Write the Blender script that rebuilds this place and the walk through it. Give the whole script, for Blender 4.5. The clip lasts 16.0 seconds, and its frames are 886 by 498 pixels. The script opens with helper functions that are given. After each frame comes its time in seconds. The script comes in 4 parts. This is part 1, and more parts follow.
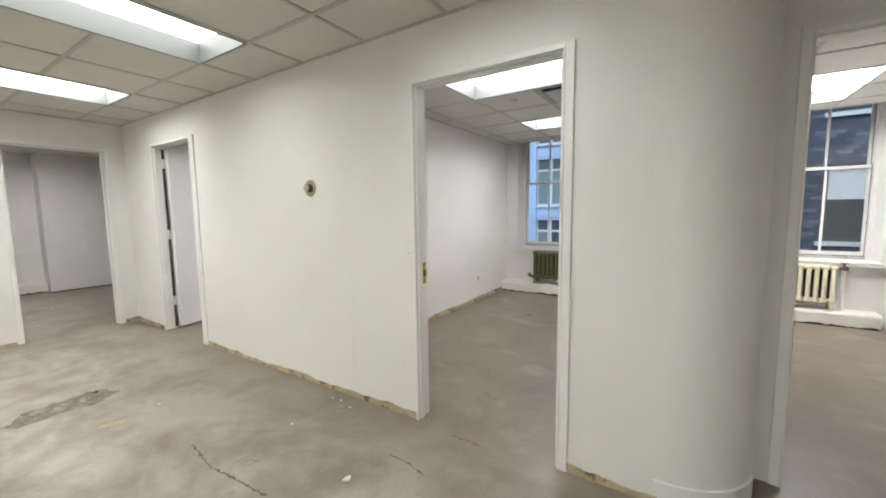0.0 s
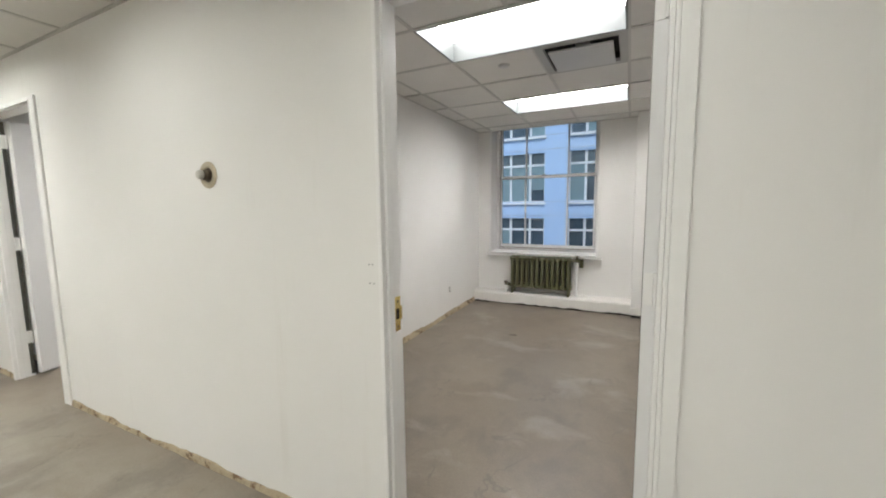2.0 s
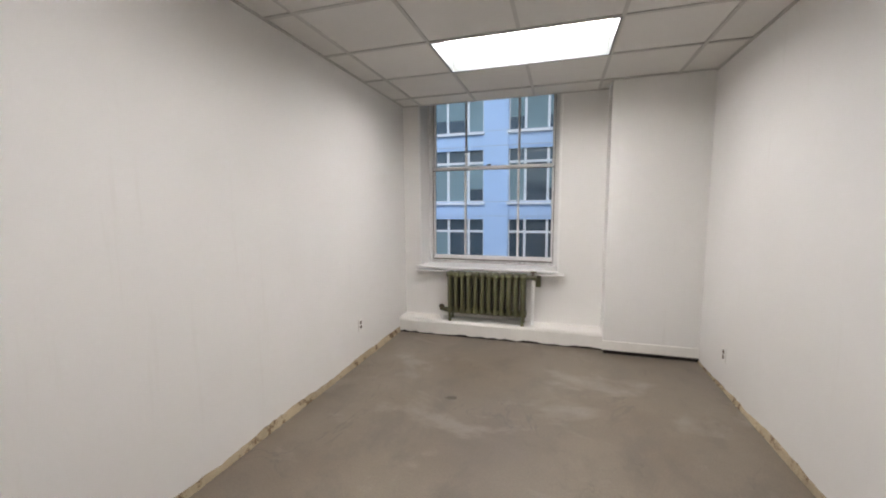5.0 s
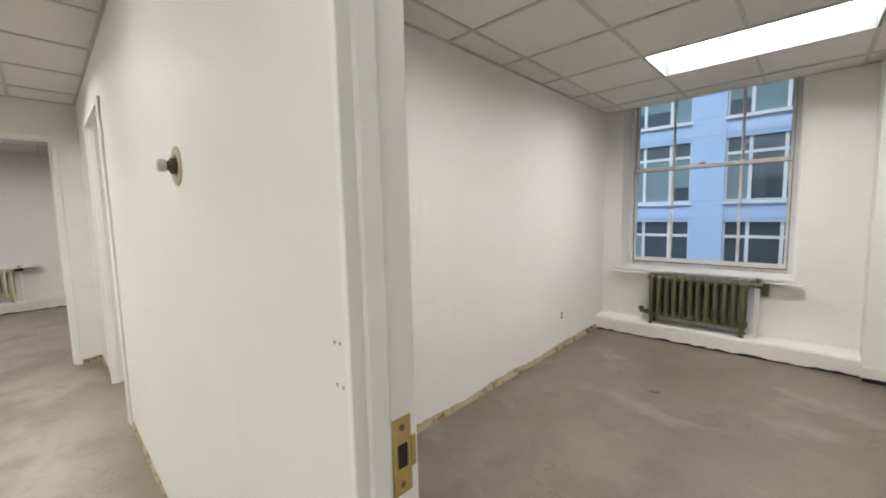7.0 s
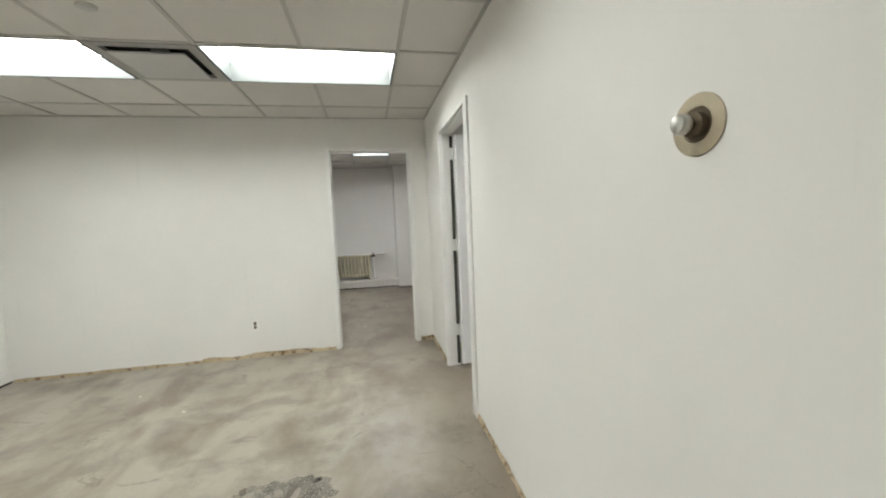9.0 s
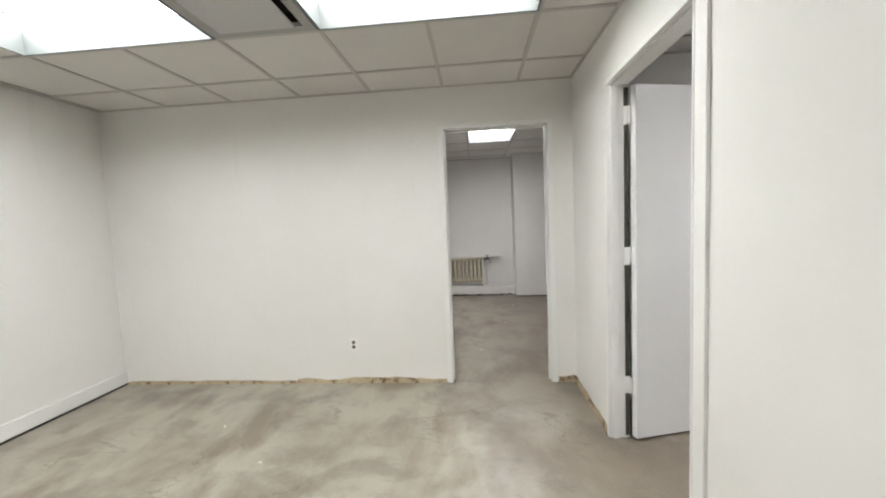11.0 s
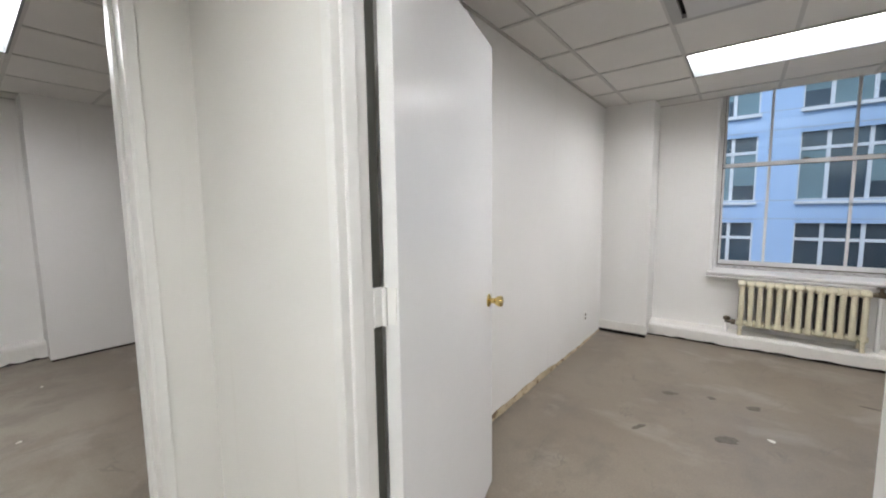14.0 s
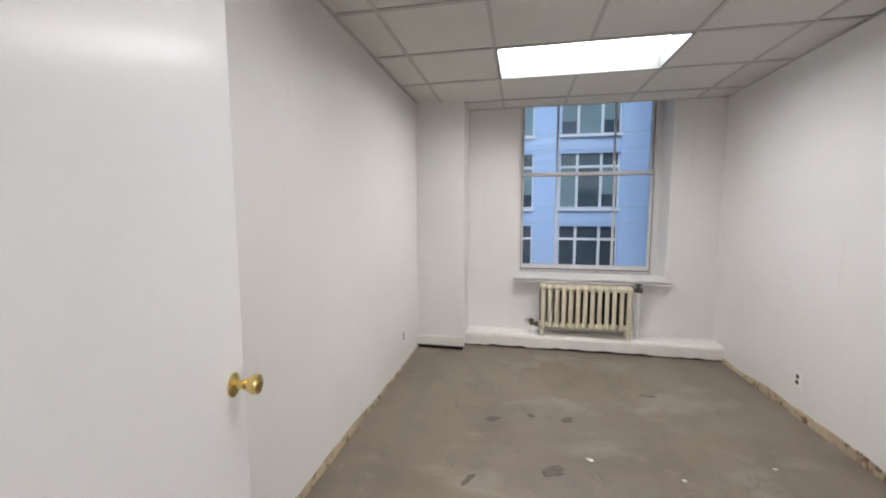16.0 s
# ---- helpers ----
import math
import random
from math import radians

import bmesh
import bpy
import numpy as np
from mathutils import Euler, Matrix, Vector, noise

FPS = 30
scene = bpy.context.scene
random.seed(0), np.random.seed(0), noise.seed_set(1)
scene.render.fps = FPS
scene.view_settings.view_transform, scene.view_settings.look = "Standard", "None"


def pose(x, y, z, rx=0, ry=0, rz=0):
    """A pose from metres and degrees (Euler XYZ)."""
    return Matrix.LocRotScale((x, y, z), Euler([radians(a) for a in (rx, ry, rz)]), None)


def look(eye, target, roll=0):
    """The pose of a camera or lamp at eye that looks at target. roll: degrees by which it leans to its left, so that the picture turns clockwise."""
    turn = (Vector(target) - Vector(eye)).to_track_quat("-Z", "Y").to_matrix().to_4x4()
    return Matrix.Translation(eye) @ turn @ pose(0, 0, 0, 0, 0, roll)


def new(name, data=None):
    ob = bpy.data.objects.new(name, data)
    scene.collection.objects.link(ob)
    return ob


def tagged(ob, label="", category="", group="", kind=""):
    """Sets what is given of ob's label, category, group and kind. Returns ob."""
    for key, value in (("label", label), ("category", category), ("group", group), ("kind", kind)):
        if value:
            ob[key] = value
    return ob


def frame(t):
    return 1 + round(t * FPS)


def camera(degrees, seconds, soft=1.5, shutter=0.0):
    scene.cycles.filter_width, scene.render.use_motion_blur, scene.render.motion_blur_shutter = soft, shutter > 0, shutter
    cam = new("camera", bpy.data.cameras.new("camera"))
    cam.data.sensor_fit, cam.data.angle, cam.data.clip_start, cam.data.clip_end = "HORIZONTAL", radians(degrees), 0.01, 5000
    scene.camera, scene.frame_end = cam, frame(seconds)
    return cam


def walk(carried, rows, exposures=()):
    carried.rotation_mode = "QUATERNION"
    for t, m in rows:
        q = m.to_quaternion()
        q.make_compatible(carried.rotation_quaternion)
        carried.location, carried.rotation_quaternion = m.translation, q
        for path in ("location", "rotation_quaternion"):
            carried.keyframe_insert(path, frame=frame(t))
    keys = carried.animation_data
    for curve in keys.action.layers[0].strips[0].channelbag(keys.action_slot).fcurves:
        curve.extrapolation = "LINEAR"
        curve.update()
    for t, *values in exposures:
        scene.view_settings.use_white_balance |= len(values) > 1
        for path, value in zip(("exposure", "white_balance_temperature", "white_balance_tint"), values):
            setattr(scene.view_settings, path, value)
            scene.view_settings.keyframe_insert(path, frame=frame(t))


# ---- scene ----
cam = camera(98.58, 16.0, soft=2.0)
# seconds, x, y, z, yaw, pitch, roll
PATH = [
    (0, 0.047, 0.304, 1.391, 33.01, -5.77, 0.76),
    (0.5, -0.108, 0.436, 1.398, 32.62, -5.74, 0.70),
    (1, -0.298, 0.594, 1.403, 32.07, -5.91, 0.74),
    (1.5, -0.446, 0.822, 1.406, 29.22, -6.12, 0.73),
    (2, -0.589, 1.063, 1.405, 26.15, -6.22, 0.73),
    (2.5, -0.732, 1.339, 1.402, 22.33, -6.34, 0.40),
    (3, -0.817, 1.631, 1.401, 19.70, -6.35, 0.59),
    (4.25, -0.945, 2.540, 1.398, 16.80, -6.32, 0.45),
    (5.5, -0.980, 2.375, 1.397, 17.85, -6.20, 0.47),
    (6, -0.994, 2.224, 1.396, 23.03, -5.83, 0.71),
    (6.5, -0.987, 2.068, 1.398, 31.92, -5.56, 1.15),
    (7, -0.925, 1.924, 1.402, 43.57, -5.40, 1.34),
    (7.5, -0.996, 1.791, 1.412, 54.52, -5.21, 1.66),
    (8, -1.207, 1.684, 1.407, 62.87, -5.20, 2.03),
    (8.5, -1.481, 1.621, 1.406, 70.80, -4.93, 2.20),
    (9, -1.743, 1.565, 1.406, 78.99, -4.73, 2.41),
    (9.5, -1.907, 1.558, 1.406, 86.99, -4.44, 2.57),
    (10.75, -2.650, 1.460, 1.412, 95.00, -4.35, 2.50),
    (12, -3.393, 1.371, 1.410, 87.72, -4.65, 2.06),
    (12.5, -3.729, 1.343, 1.407, 77.48, -5.15, 1.80),
    (13, -4.038, 1.390, 1.405, 67.14, -5.54, 1.63),
    (13.5, -4.290, 1.466, 1.402, 51.85, -5.72, 1.05),
    (14, -4.440, 1.675, 1.400, 38.11, -5.70, 0.74),
    (14.5, -4.557, 1.860, 1.405, 27.39, -5.78, 0.48),
    (15, -4.640, 2.054, 1.410, 19.74, -5.70, 0.17),
    (15.5, -4.655, 2.231, 1.409, 14.65, -5.61, 0.11),
    (16, -4.652, 2.384, 1.416, 11.36, -5.46, 0.05),
]
walk(cam, [(t, pose(x, y, z, 0, 0, yaw) @ pose(0, 0, 0, 90 + pitch) @ pose(0, 0, 0, 0, 0, -roll)) for t, x, y, z, yaw, pitch, roll in PATH],
     exposures=[(0.0, 0.67, 6450, 8), (2.0, 0.64, 6450, 8), (2.5, 0.58, 6400, 8), (3.0, 0.66, 6330, 10), (5.5, 0.63, 6560, 12), (6.5, 0.69, 6560, 11), (8.5, 0.51, 6480, 6), (9.5, 0.47, 6300, 6),
                (12.0, 0.74, 6280, 11), (13.0, 0.72, 6280, 11), (14.0, 0.65, 6220, 10), (15.0, 0.65, 6250, 10), (16.0, 0.6, 6380, 12)])

# ---- daylight ----
world = bpy.data.worlds.new("world")
scene.world = world
world.use_nodes = True
sky = world.node_tree.nodes.new("ShaderNodeTexSky")
sky.sky_type, sky.sun_disc = "NISHITA", False
sky.sun_elevation, sky.sun_rotation = radians(40), radians(180)
sky.ozone_density = 5.0
back = world.node_tree.nodes["Background"]
back.inputs[1].default_value = 0.15
world.node_tree.links.new(sky.outputs[0], back.inputs[0])
sun = new("sun", bpy.data.lights.new("sun", "SUN"))
sun.data.energy, sun.data.angle, sun.data.color = 0.8, radians(12), (1.0, 0.97, 0.93)
sun.matrix_world = look((0, -30, 26), (0, 0, 0))
# the troffers' lenses: the hall's end, its north row, the unseen ones added in its south row, by the windows, by the
# doorways
END_PANEL, HALL_PANEL, UNSEEN_PANEL, ROOM_PANEL, DOOR_PANEL = 11.5, 4.7, 9.6, 14.0, 9.5


# ---- materials ----
def ramp(nt, fac, stops):
    r = nt.nodes.new("ShaderNodeValToRGB")
    while len(r.color_ramp.elements) < len(stops):
        r.color_ramp.elements.new(0.5)
    for e, (p, c) in zip(r.color_ramp.elements, stops):
        e.position, e.color = p, (*c, 1)
    nt.links.new(fac, r.inputs[0])
    return r.outputs[0]


def coords(nt, scale=(1, 1, 1)):
    g = nt.nodes.new("ShaderNodeNewGeometry")
    m = nt.nodes.new("ShaderNodeMapping")
    m.inputs["Scale"].default_value = scale
    nt.links.new(g.outputs["Position"], m.inputs[0])
    return m.outputs[0]


def noisy(nt, vec, scale, detail=4, rough=0.6, distort=0.0):
    n = nt.nodes.new("ShaderNodeTexNoise")
    n.inputs["Scale"].default_value, n.inputs["Detail"].default_value = scale, detail
    n.inputs["Roughness"].default_value, n.inputs["Distortion"].default_value = rough, distort
    nt.links.new(vec, n.inputs["Vector"])
    return n.outputs["Fac"]


def mix(nt, fac, a, b, mode="MIX"):
    m = nt.nodes.new("ShaderNodeMix")
    m.data_type, m.blend_type = "RGBA", mode
    for sock, val in ((m.inputs[0], fac), (m.inputs[6], a), (m.inputs[7], b)):
        if isinstance(val, (int, float)):
            sock.default_value = val
        elif isinstance(val, tuple):
            sock.default_value = (*val, 1)
        else:
            nt.links.new(val, sock)
    return m.outputs[2]


def bump(nt, height, strength, distance, normal=None):
    b = nt.nodes.new("ShaderNodeBump")
    b.inputs["Strength"].default_value, b.inputs["Distance"].default_value = strength, distance
    nt.links.new(height, b.inputs["Height"])
    if normal:
        nt.links.new(normal, b.inputs["Normal"])
    return b.outputs[0]


def material(name, colour, rough=0.6, metal=0.0, vary=0.08, big=1.5, fine=60.0, relief=0.15, depth=0.001, second=None, amount=0.5, spread=0.08):
    """A surface with broad stains, fine grain and relief; second: a colour that shows through in worn patches."""
    m = bpy.data.materials.new(name)
    m.use_nodes = True
    nt = m.node_tree
    p = nt.nodes["Principled BSDF"]
    v = coords(nt)
    lo = tuple(c * (1 - vary) for c in colour)
    hi = tuple(min(1, c * (1 + vary)) for c in colour)
    c = ramp(nt, noisy(nt, v, big), [(0.35, lo), (0.65, hi)])
    g = noisy(nt, v, fine, 3)
    c = mix(nt, 0.25, c, ramp(nt, g, [(0.3, lo), (0.7, hi)]))
    if second:
        c = mix(nt, ramp(nt, noisy(nt, v, big * 9, 6, 0.7), [(amount - 0.04, (0, 0, 0)), (amount + 0.04, (1, 1, 1))]), second, c)
    nt.links.new(c, p.inputs["Base Color"])
    p.inputs["Metallic"].default_value = metal
    r = nt.nodes.new("ShaderNodeMapRange")
    r.inputs[3].default_value, r.inputs[4].default_value = max(0.02, rough - spread), min(1, rough + spread)
    nt.links.new(noisy(nt, v, big * 3), r.inputs[0])
    nt.links.new(r.outputs[0], p.inputs["Roughness"])
    if relief:
        nt.links.new(bump(nt, g, relief, depth), p.inputs["Normal"])
    return m


def wall_paint():
    m = bpy.data.materials.new("wall_paint")
    m.use_nodes = True
    nt = m.node_tree
    p = nt.nodes["Principled BSDF"]
    v = coords(nt)
    c = ramp(nt, noisy(nt, v, 0.8, 3), [(0.35, (0.755, 0.745, 0.715)), (0.65, (0.79, 0.78, 0.755))])
    streak = ramp(nt, noisy(nt, coords(nt, (9, 9, 0.6)), 1.4, 5), [(0.62, (0, 0, 0)), (0.8, (1, 1, 1))])
    c = mix(nt, streak, c, (0.73, 0.715, 0.68))
    scuff = ramp(nt, noisy(nt, coords(nt, (2, 2, 5)), 3.0, 8, 0.75), [(0.70, (0, 0, 0)), (0.76, (1, 1, 1))])
    c = mix(nt, scuff, c, (0.70, 0.69, 0.66))
    nt.links.new(c, p.inputs["Base Color"])
    p.inputs["Roughness"].default_value = 0.5
    n = bump(nt, noisy(nt, v, 260, 2), 0.12, 0.0008)
    n = bump(nt, noisy(nt, v, 3.5, 3), 0.25, 0.004, n)
    nt.links.new(n, p.inputs["Normal"])
    return m


def concrete():
    m = bpy.data.materials.new("bare_concrete")
    m.use_nodes = True
    nt = m.node_tree
    p = nt.nodes["Principled BSDF"]
    v = coords(nt)
    broad = noisy(nt, v, 0.9, 5, 0.6, 0.25)
    c = ramp(nt, broad, [(0.30, (0.150, 0.120, 0.088)), (0.50, (0.178, 0.145, 0.108)), (0.72, (0.218, 0.182, 0.138))])
    # pale trowelled skim, out in the open hall
    sep = nt.nodes.new("ShaderNodeSeparateXYZ")
    nt.links.new(v, sep.inputs[0])
    hall = nt.nodes.new("ShaderNodeMapRange")
    hall.inputs[1].default_value, hall.inputs[2].default_value, hall.inputs[3].default_value, hall.inputs[4].default_value = 1.3, 2.4, 1.0, 0.12
    nt.links.new(sep.outputs[1], hall.inputs[0])
    skim = ramp(nt, noisy(nt, coords(nt, (1.0, 1.5, 1)), 1.5, 7, 0.56, 0.3), [(0.36, (0.1, 0.1, 0.1)), (0.56, (1, 1, 1))])
    k = nt.nodes.new("ShaderNodeMath")
    k.operation = "MULTIPLY"
    nt.links.new(skim, k.inputs[0])
    nt.links.new(hall.outputs[0], k.inputs[1])
    c = mix(nt, k.outputs[0], c, (0.345, 0.318, 0.26))
    dark = ramp(nt, noisy(nt, coords(nt, (1.6, 1.1, 1)), 1.9, 8, 0.62, 0.3), [(0.50, (0, 0, 0)), (0.64, (1, 1, 1))])
    c = mix(nt, mix(nt, 0.52, (0, 0, 0), dark), c, (0.135, 0.115, 0.094))
    wisp = ramp(nt, noisy(nt, coords(nt, (1.0, 1.5, 1)), 1.6, 6, 0.58, 0.4), [(0.55, (0, 0, 0)), (0.66, (1, 1, 1))])
    c = mix(nt, mix(nt, 0.40, (0, 0, 0), wisp), c, (0.34, 0.31, 0.262))
    scrape = ramp(nt, noisy(nt, coords(nt, (9.0, 1.6, 1)), 1.1, 6, 0.7, 0.3), [(0.66, (0, 0, 0)), (0.74, (1, 1, 1))])
    c = mix(nt, mix(nt, 0.10, (0, 0, 0), scrape), c, (0.33, 0.30, 0.25))
    # thin ridges that the trowel left
    ridge = ramp(nt, noisy(nt, coords(nt, (1.5, 0.8, 1)), 1.3, 5, 0.55, 0.8), [(0.488, (0, 0, 0)), (0.5, (1, 1, 1)), (0.506, (0, 0, 0))])
    broken = ramp(nt, noisy(nt, v, 2.3, 3), [(0.5, (0, 0, 0)), (0.6, (1, 1, 1))])
    ridge = mix(nt, 1.0, ridge, broken, "MULTIPLY")
    c = mix(nt, mix(nt, 0.6, (0, 0, 0), ridge), c, (0.12, 0.102, 0.082))
    spots = ramp(nt, noisy(nt, v, 11, 6, 0.7), [(0.68, (0, 0, 0)), (0.76, (1, 1, 1))])
    c = mix(nt, mix(nt, 0.25, (0, 0, 0), spots), c, (0.11, 0.095, 0.08))
    grain = noisy(nt, v, 90, 5, 0.7)
    c = mix(nt, 0.5, c, ramp(nt, grain, [(0.25, (0.35, 0.35, 0.35)), (0.75, (0.66, 0.66, 0.66))]), "SOFT_LIGHT")
    nt.links.new(c, p.inputs["Base Color"])
    r = nt.nodes.new("ShaderNodeMapRange")
    r.inputs[3].default_value, r.inputs[4].default_value = 0.26, 0.48
    nt.links.new(broad, r.inputs[0])
    nt.links.new(r.outputs[0], p.inputs["Roughness"])
    n = bump(nt, grain, 0.2, 0.001)
    n = bump(nt, noisy(nt, v, 6, 5, 0.6, 1.0), 0.3, 0.003, n)
    nt.links.new(n, p.inputs["Normal"])
    return m


def glow(name, colour, strength):
    m = bpy.data.materials.new(name)
    m.use_nodes = True
    p = m.node_tree.nodes["Principled BSDF"]
    p.inputs["Base Color"].default_value = (0.8, 0.8, 0.8, 1)
    p.inputs["Emission Color"].default_value = (*colour, 1)
    p.inputs["Emission Strength"].default_value = strength
    return m


def clear_glass():
    m = bpy.data.materials.new("window_glass")
    m.use_nodes = True
    nt = m.node_tree
    nt.nodes.remove(nt.nodes["Principled BSDF"])
    t, g, f, x = (nt.nodes.new("ShaderNode" + k) for k in ("BsdfTransparent", "BsdfGlossy", "Fresnel", "MixShader"))
    t.inputs[0].default_value = (0.93, 0.96, 0.96, 1)
    g.inputs["Roughness"].default_value = 0.01
    f.inputs[0].default_value = 1.45
    nt.links.new(f.outputs[0], x.inputs[0])
    nt.links.new(t.outputs[0], x.inputs[1])
    nt.links.new(g.outputs[0], x.inputs[2])
    nt.links.new(x.outputs[0], nt.nodes["Material Output"].inputs[0])
    return m


def brick_paint():
    m = bpy.data.materials.new("dark_brick")
    m.use_nodes = True
    nt = m.node_tree
    p = nt.nodes["Principled BSDF"]
    o = nt.nodes.new("ShaderNodeObjectInfo")
    g = nt.nodes.new("ShaderNodeNewGeometry")
    a = nt.nodes.new("ShaderNodeMath")
    a.operation = "ADD"
    nt.links.new(o.outputs["Random"], a.inputs[0])
    nt.links.new(g.outputs["Random Per Island"], a.inputs[1])
    w = nt.nodes.new("ShaderNodeMath")
    w.operation = "FRACT"
    nt.links.new(a.outputs[0], w.inputs[0])
    c = ramp(nt, w.outputs[0], [(0.0, (0.055, 0.06, 0.08)), (0.65, (0.10, 0.11, 0.145)), (1.0, (0.23, 0.25, 0.31))])
    c = mix(nt, 0.3, c, ramp(nt, noisy(nt, coords(nt), 9), [(0.3, (0.05, 0.055, 0.07)), (0.7, (0.16, 0.175, 0.22))]))
    nt.links.new(c, p.inputs["Base Color"])
    p.inputs["Roughness"].default_value = 0.8
    return m


WALL = wall_paint()
FLOOR = concrete()
TRIM = material("white_trim_paint", (0.80, 0.795, 0.775), 0.34, vary=0.03, big=2.5, fine=40, relief=0.12, depth=0.0012)
DOOR = material("white_door_paint", (0.79, 0.79, 0.785), 0.22, vary=0.025, big=1.2, fine=30, relief=0, spread=0.01)
TILE = material("ceiling_tile", (0.66, 0.645, 0.61), 0.9, vary=0.05, big=1.0, fine=180, relief=0.5, depth=0.002)
TBAR = material("ceiling_tee", (0.48, 0.47, 0.44), 0.5, vary=0.04)
# White pan coloured dark so its brightly lit sides read as dimmer bands.
HOUSING = material("troffer_pan_darkened", (0.13, 0.14, 0.137), 0.45, vary=0.02)
LENS = glow("troffer_lens", (1.0, 0.985, 0.95), HALL_PANEL)
END_LENS = glow("end_troffer_lens", (1.0, 0.985, 0.95), END_PANEL)
FAR_LENS = glow("far_room_troffer_lens", (1.0, 0.965, 0.965), 1.6 * ROOM_PANEL)
UNSEEN_LENS = glow("unseen_troffer_lens", (1.0, 0.985, 0.95), UNSEEN_PANEL)
DOOR_LENS = glow("doorway_troffer_lens", (1.0, 0.965, 0.965), DOOR_PANEL)
ROOM_LENS = glow("room_troffer_lens", (1.0, 0.965, 0.965), ROOM_PANEL)
DARK = material("dark_gap", (0.018, 0.016, 0.013), 0.9, vary=0.3)
RABBET = material("dark_jamb_strip", (0.045, 0.045, 0.036), 0.6, vary=0.15, big=6)
SCAR = material("old_glue", (0.44, 0.365, 0.245), 0.85, vary=0.3, big=1.2, fine=50, relief=0.6, depth=0.003, second=(0.17, 0.11, 0.06), amount=0.435)
OLIVE = material("olive_radiator_paint", (0.085, 0.083, 0.036), 0.45, vary=0.15, big=8, relief=0.2, second=(0.05, 0.045, 0.03), amount=0.36)
# near-black colour that paints the shade inside the radiators
GAP_SHADE = material("radiator_gap_shade", (0.035, 0.033, 0.026), 0.8, vary=0.3, big=14, relief=0.3)
CREAM = material("cream_radiator_paint", (0.62, 0.575, 0.42), 0.45, vary=0.08, big=8, relief=0.2, second=(0.40, 0.34, 0.24), amount=0.36)
PLASTER = material("painted_plaster", (0.76, 0.745, 0.70), 0.6, vary=0.06, big=3, fine=50, relief=0.4, depth=0.004, second=(0.55, 0.50, 0.43), amount=0.33)
SASH = material("sash_paint", (0.72, 0.715, 0.70), 0.45, vary=0.06, big=6, relief=0.2, second=(0.42, 0.40, 0.38), amount=0.30)
WORN = material("weathered_sill_paint", (0.52, 0.51, 0.50), 0.6, vary=0.15, big=5, relief=0.4, second=(0.22, 0.20, 0.19), amount=0.44)
BRASS = material("brass", (0.70, 0.545, 0.22), 0.22, 1.0, vary=0.12, big=20, relief=0.05)
STEEL = material("worn_steel", (0.55, 0.54, 0.50), 0.3, 1.0, vary=0.15, big=20)
RUST = material("aged_pipe", (0.12, 0.095, 0.065), 0.6, 0.6, vary=0.3, big=20, relief=0.4)
BEIGE = material("beige_escutcheon", (0.44, 0.38, 0.27), 0.5, vary=0.1, big=12)
IVORY = material("outlet_plastic", (0.80, 0.79, 0.75), 0.35, vary=0.02)
GREYMETAL = material("diffuser_grey", (0.36, 0.355, 0.34), 0.5, vary=0.06)
PLAQUE = material("diffuser_plaque", (0.52, 0.52, 0.51), 0.45, vary=0.03)
GLASS = clear_glass()
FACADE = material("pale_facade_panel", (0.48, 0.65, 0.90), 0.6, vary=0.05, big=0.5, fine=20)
FACADE_LINE = material("facade_joint", (0.42, 0.44, 0.47), 0.7)
FAR_FRAME = material("white_far_frame", (0.82, 0.83, 0.84), 0.5, vary=0.03)
FAR_GLASS = material("far_window_glass", (0.05, 0.075, 0.095), 0.12, vary=0.35, big=0.6, relief=0)
DIM_GLASS = material("dim_window_glass", (0.03, 0.035, 0.045), 0.35, vary=0.3, big=0.8, relief=0)
BLIND = material("far_window_blind", (0.20, 0.29, 0.31), 0.6, vary=0.1, big=0.7)
BRICK = brick_paint()
MORTAR = material("mortar", (0.075, 0.08, 0.1), 0.9, vary=0.2)
ASPHALT = material("asphalt", (0.05, 0.05, 0.05), 0.9, vary=0.2, big=0.2)
PATCH = material("scraped_patch", (0.15, 0.137, 0.115), 0.75, vary=0.55, big=9, fine=40, relief=0.7, depth=0.005, second=(0.30, 0.28, 0.235), amount=0.44)
CRACK = material("floor_crack", (0.125, 0.108, 0.087), 0.8, vary=0.2, big=20)
FLAKE = material("skim_flake", (0.27, 0.25, 0.21), 0.8, vary=0.15, big=12)
CHIP = material("plaster_chip", (0.72, 0.70, 0.64), 0.8)
STAIN = material("floor_stain", (0.105, 0.085, 0.066), 0.5, vary=0.2, big=30)
TAN = material("tan_smear", (0.46, 0.36, 0.19), 0.7, vary=0.2, big=20)


# ---- builders ----
def box(bm, x0, x1, y0, y1, z0, z1):
    v = [bm.verts.new((x, y, z)) for x in (x0, x1) for y in (y0, y1) for z in (z0, z1)]
    for f in ((0, 1, 3, 2), (4, 6, 7, 5), (0, 4, 5, 1), (2, 3, 7, 6), (0, 2, 6, 4), (1, 5, 7, 3)):
        bm.faces.new([v[i] for i in f])
    return bm


def boxes(*dims):
    bm = bmesh.new()
    for d in dims:
        box(bm, *d)
    return bm


def soft_box(x0, x1, y0, y1, z0, z1, r=0.004, seg=2):
    bm = boxes((x0, x1, y0, y1, z0, z1))
    bmesh.ops.bevel(bm, geom=bm.edges[:], offset=r, segments=seg, affect="EDGES", profile=0.6)
    return bm


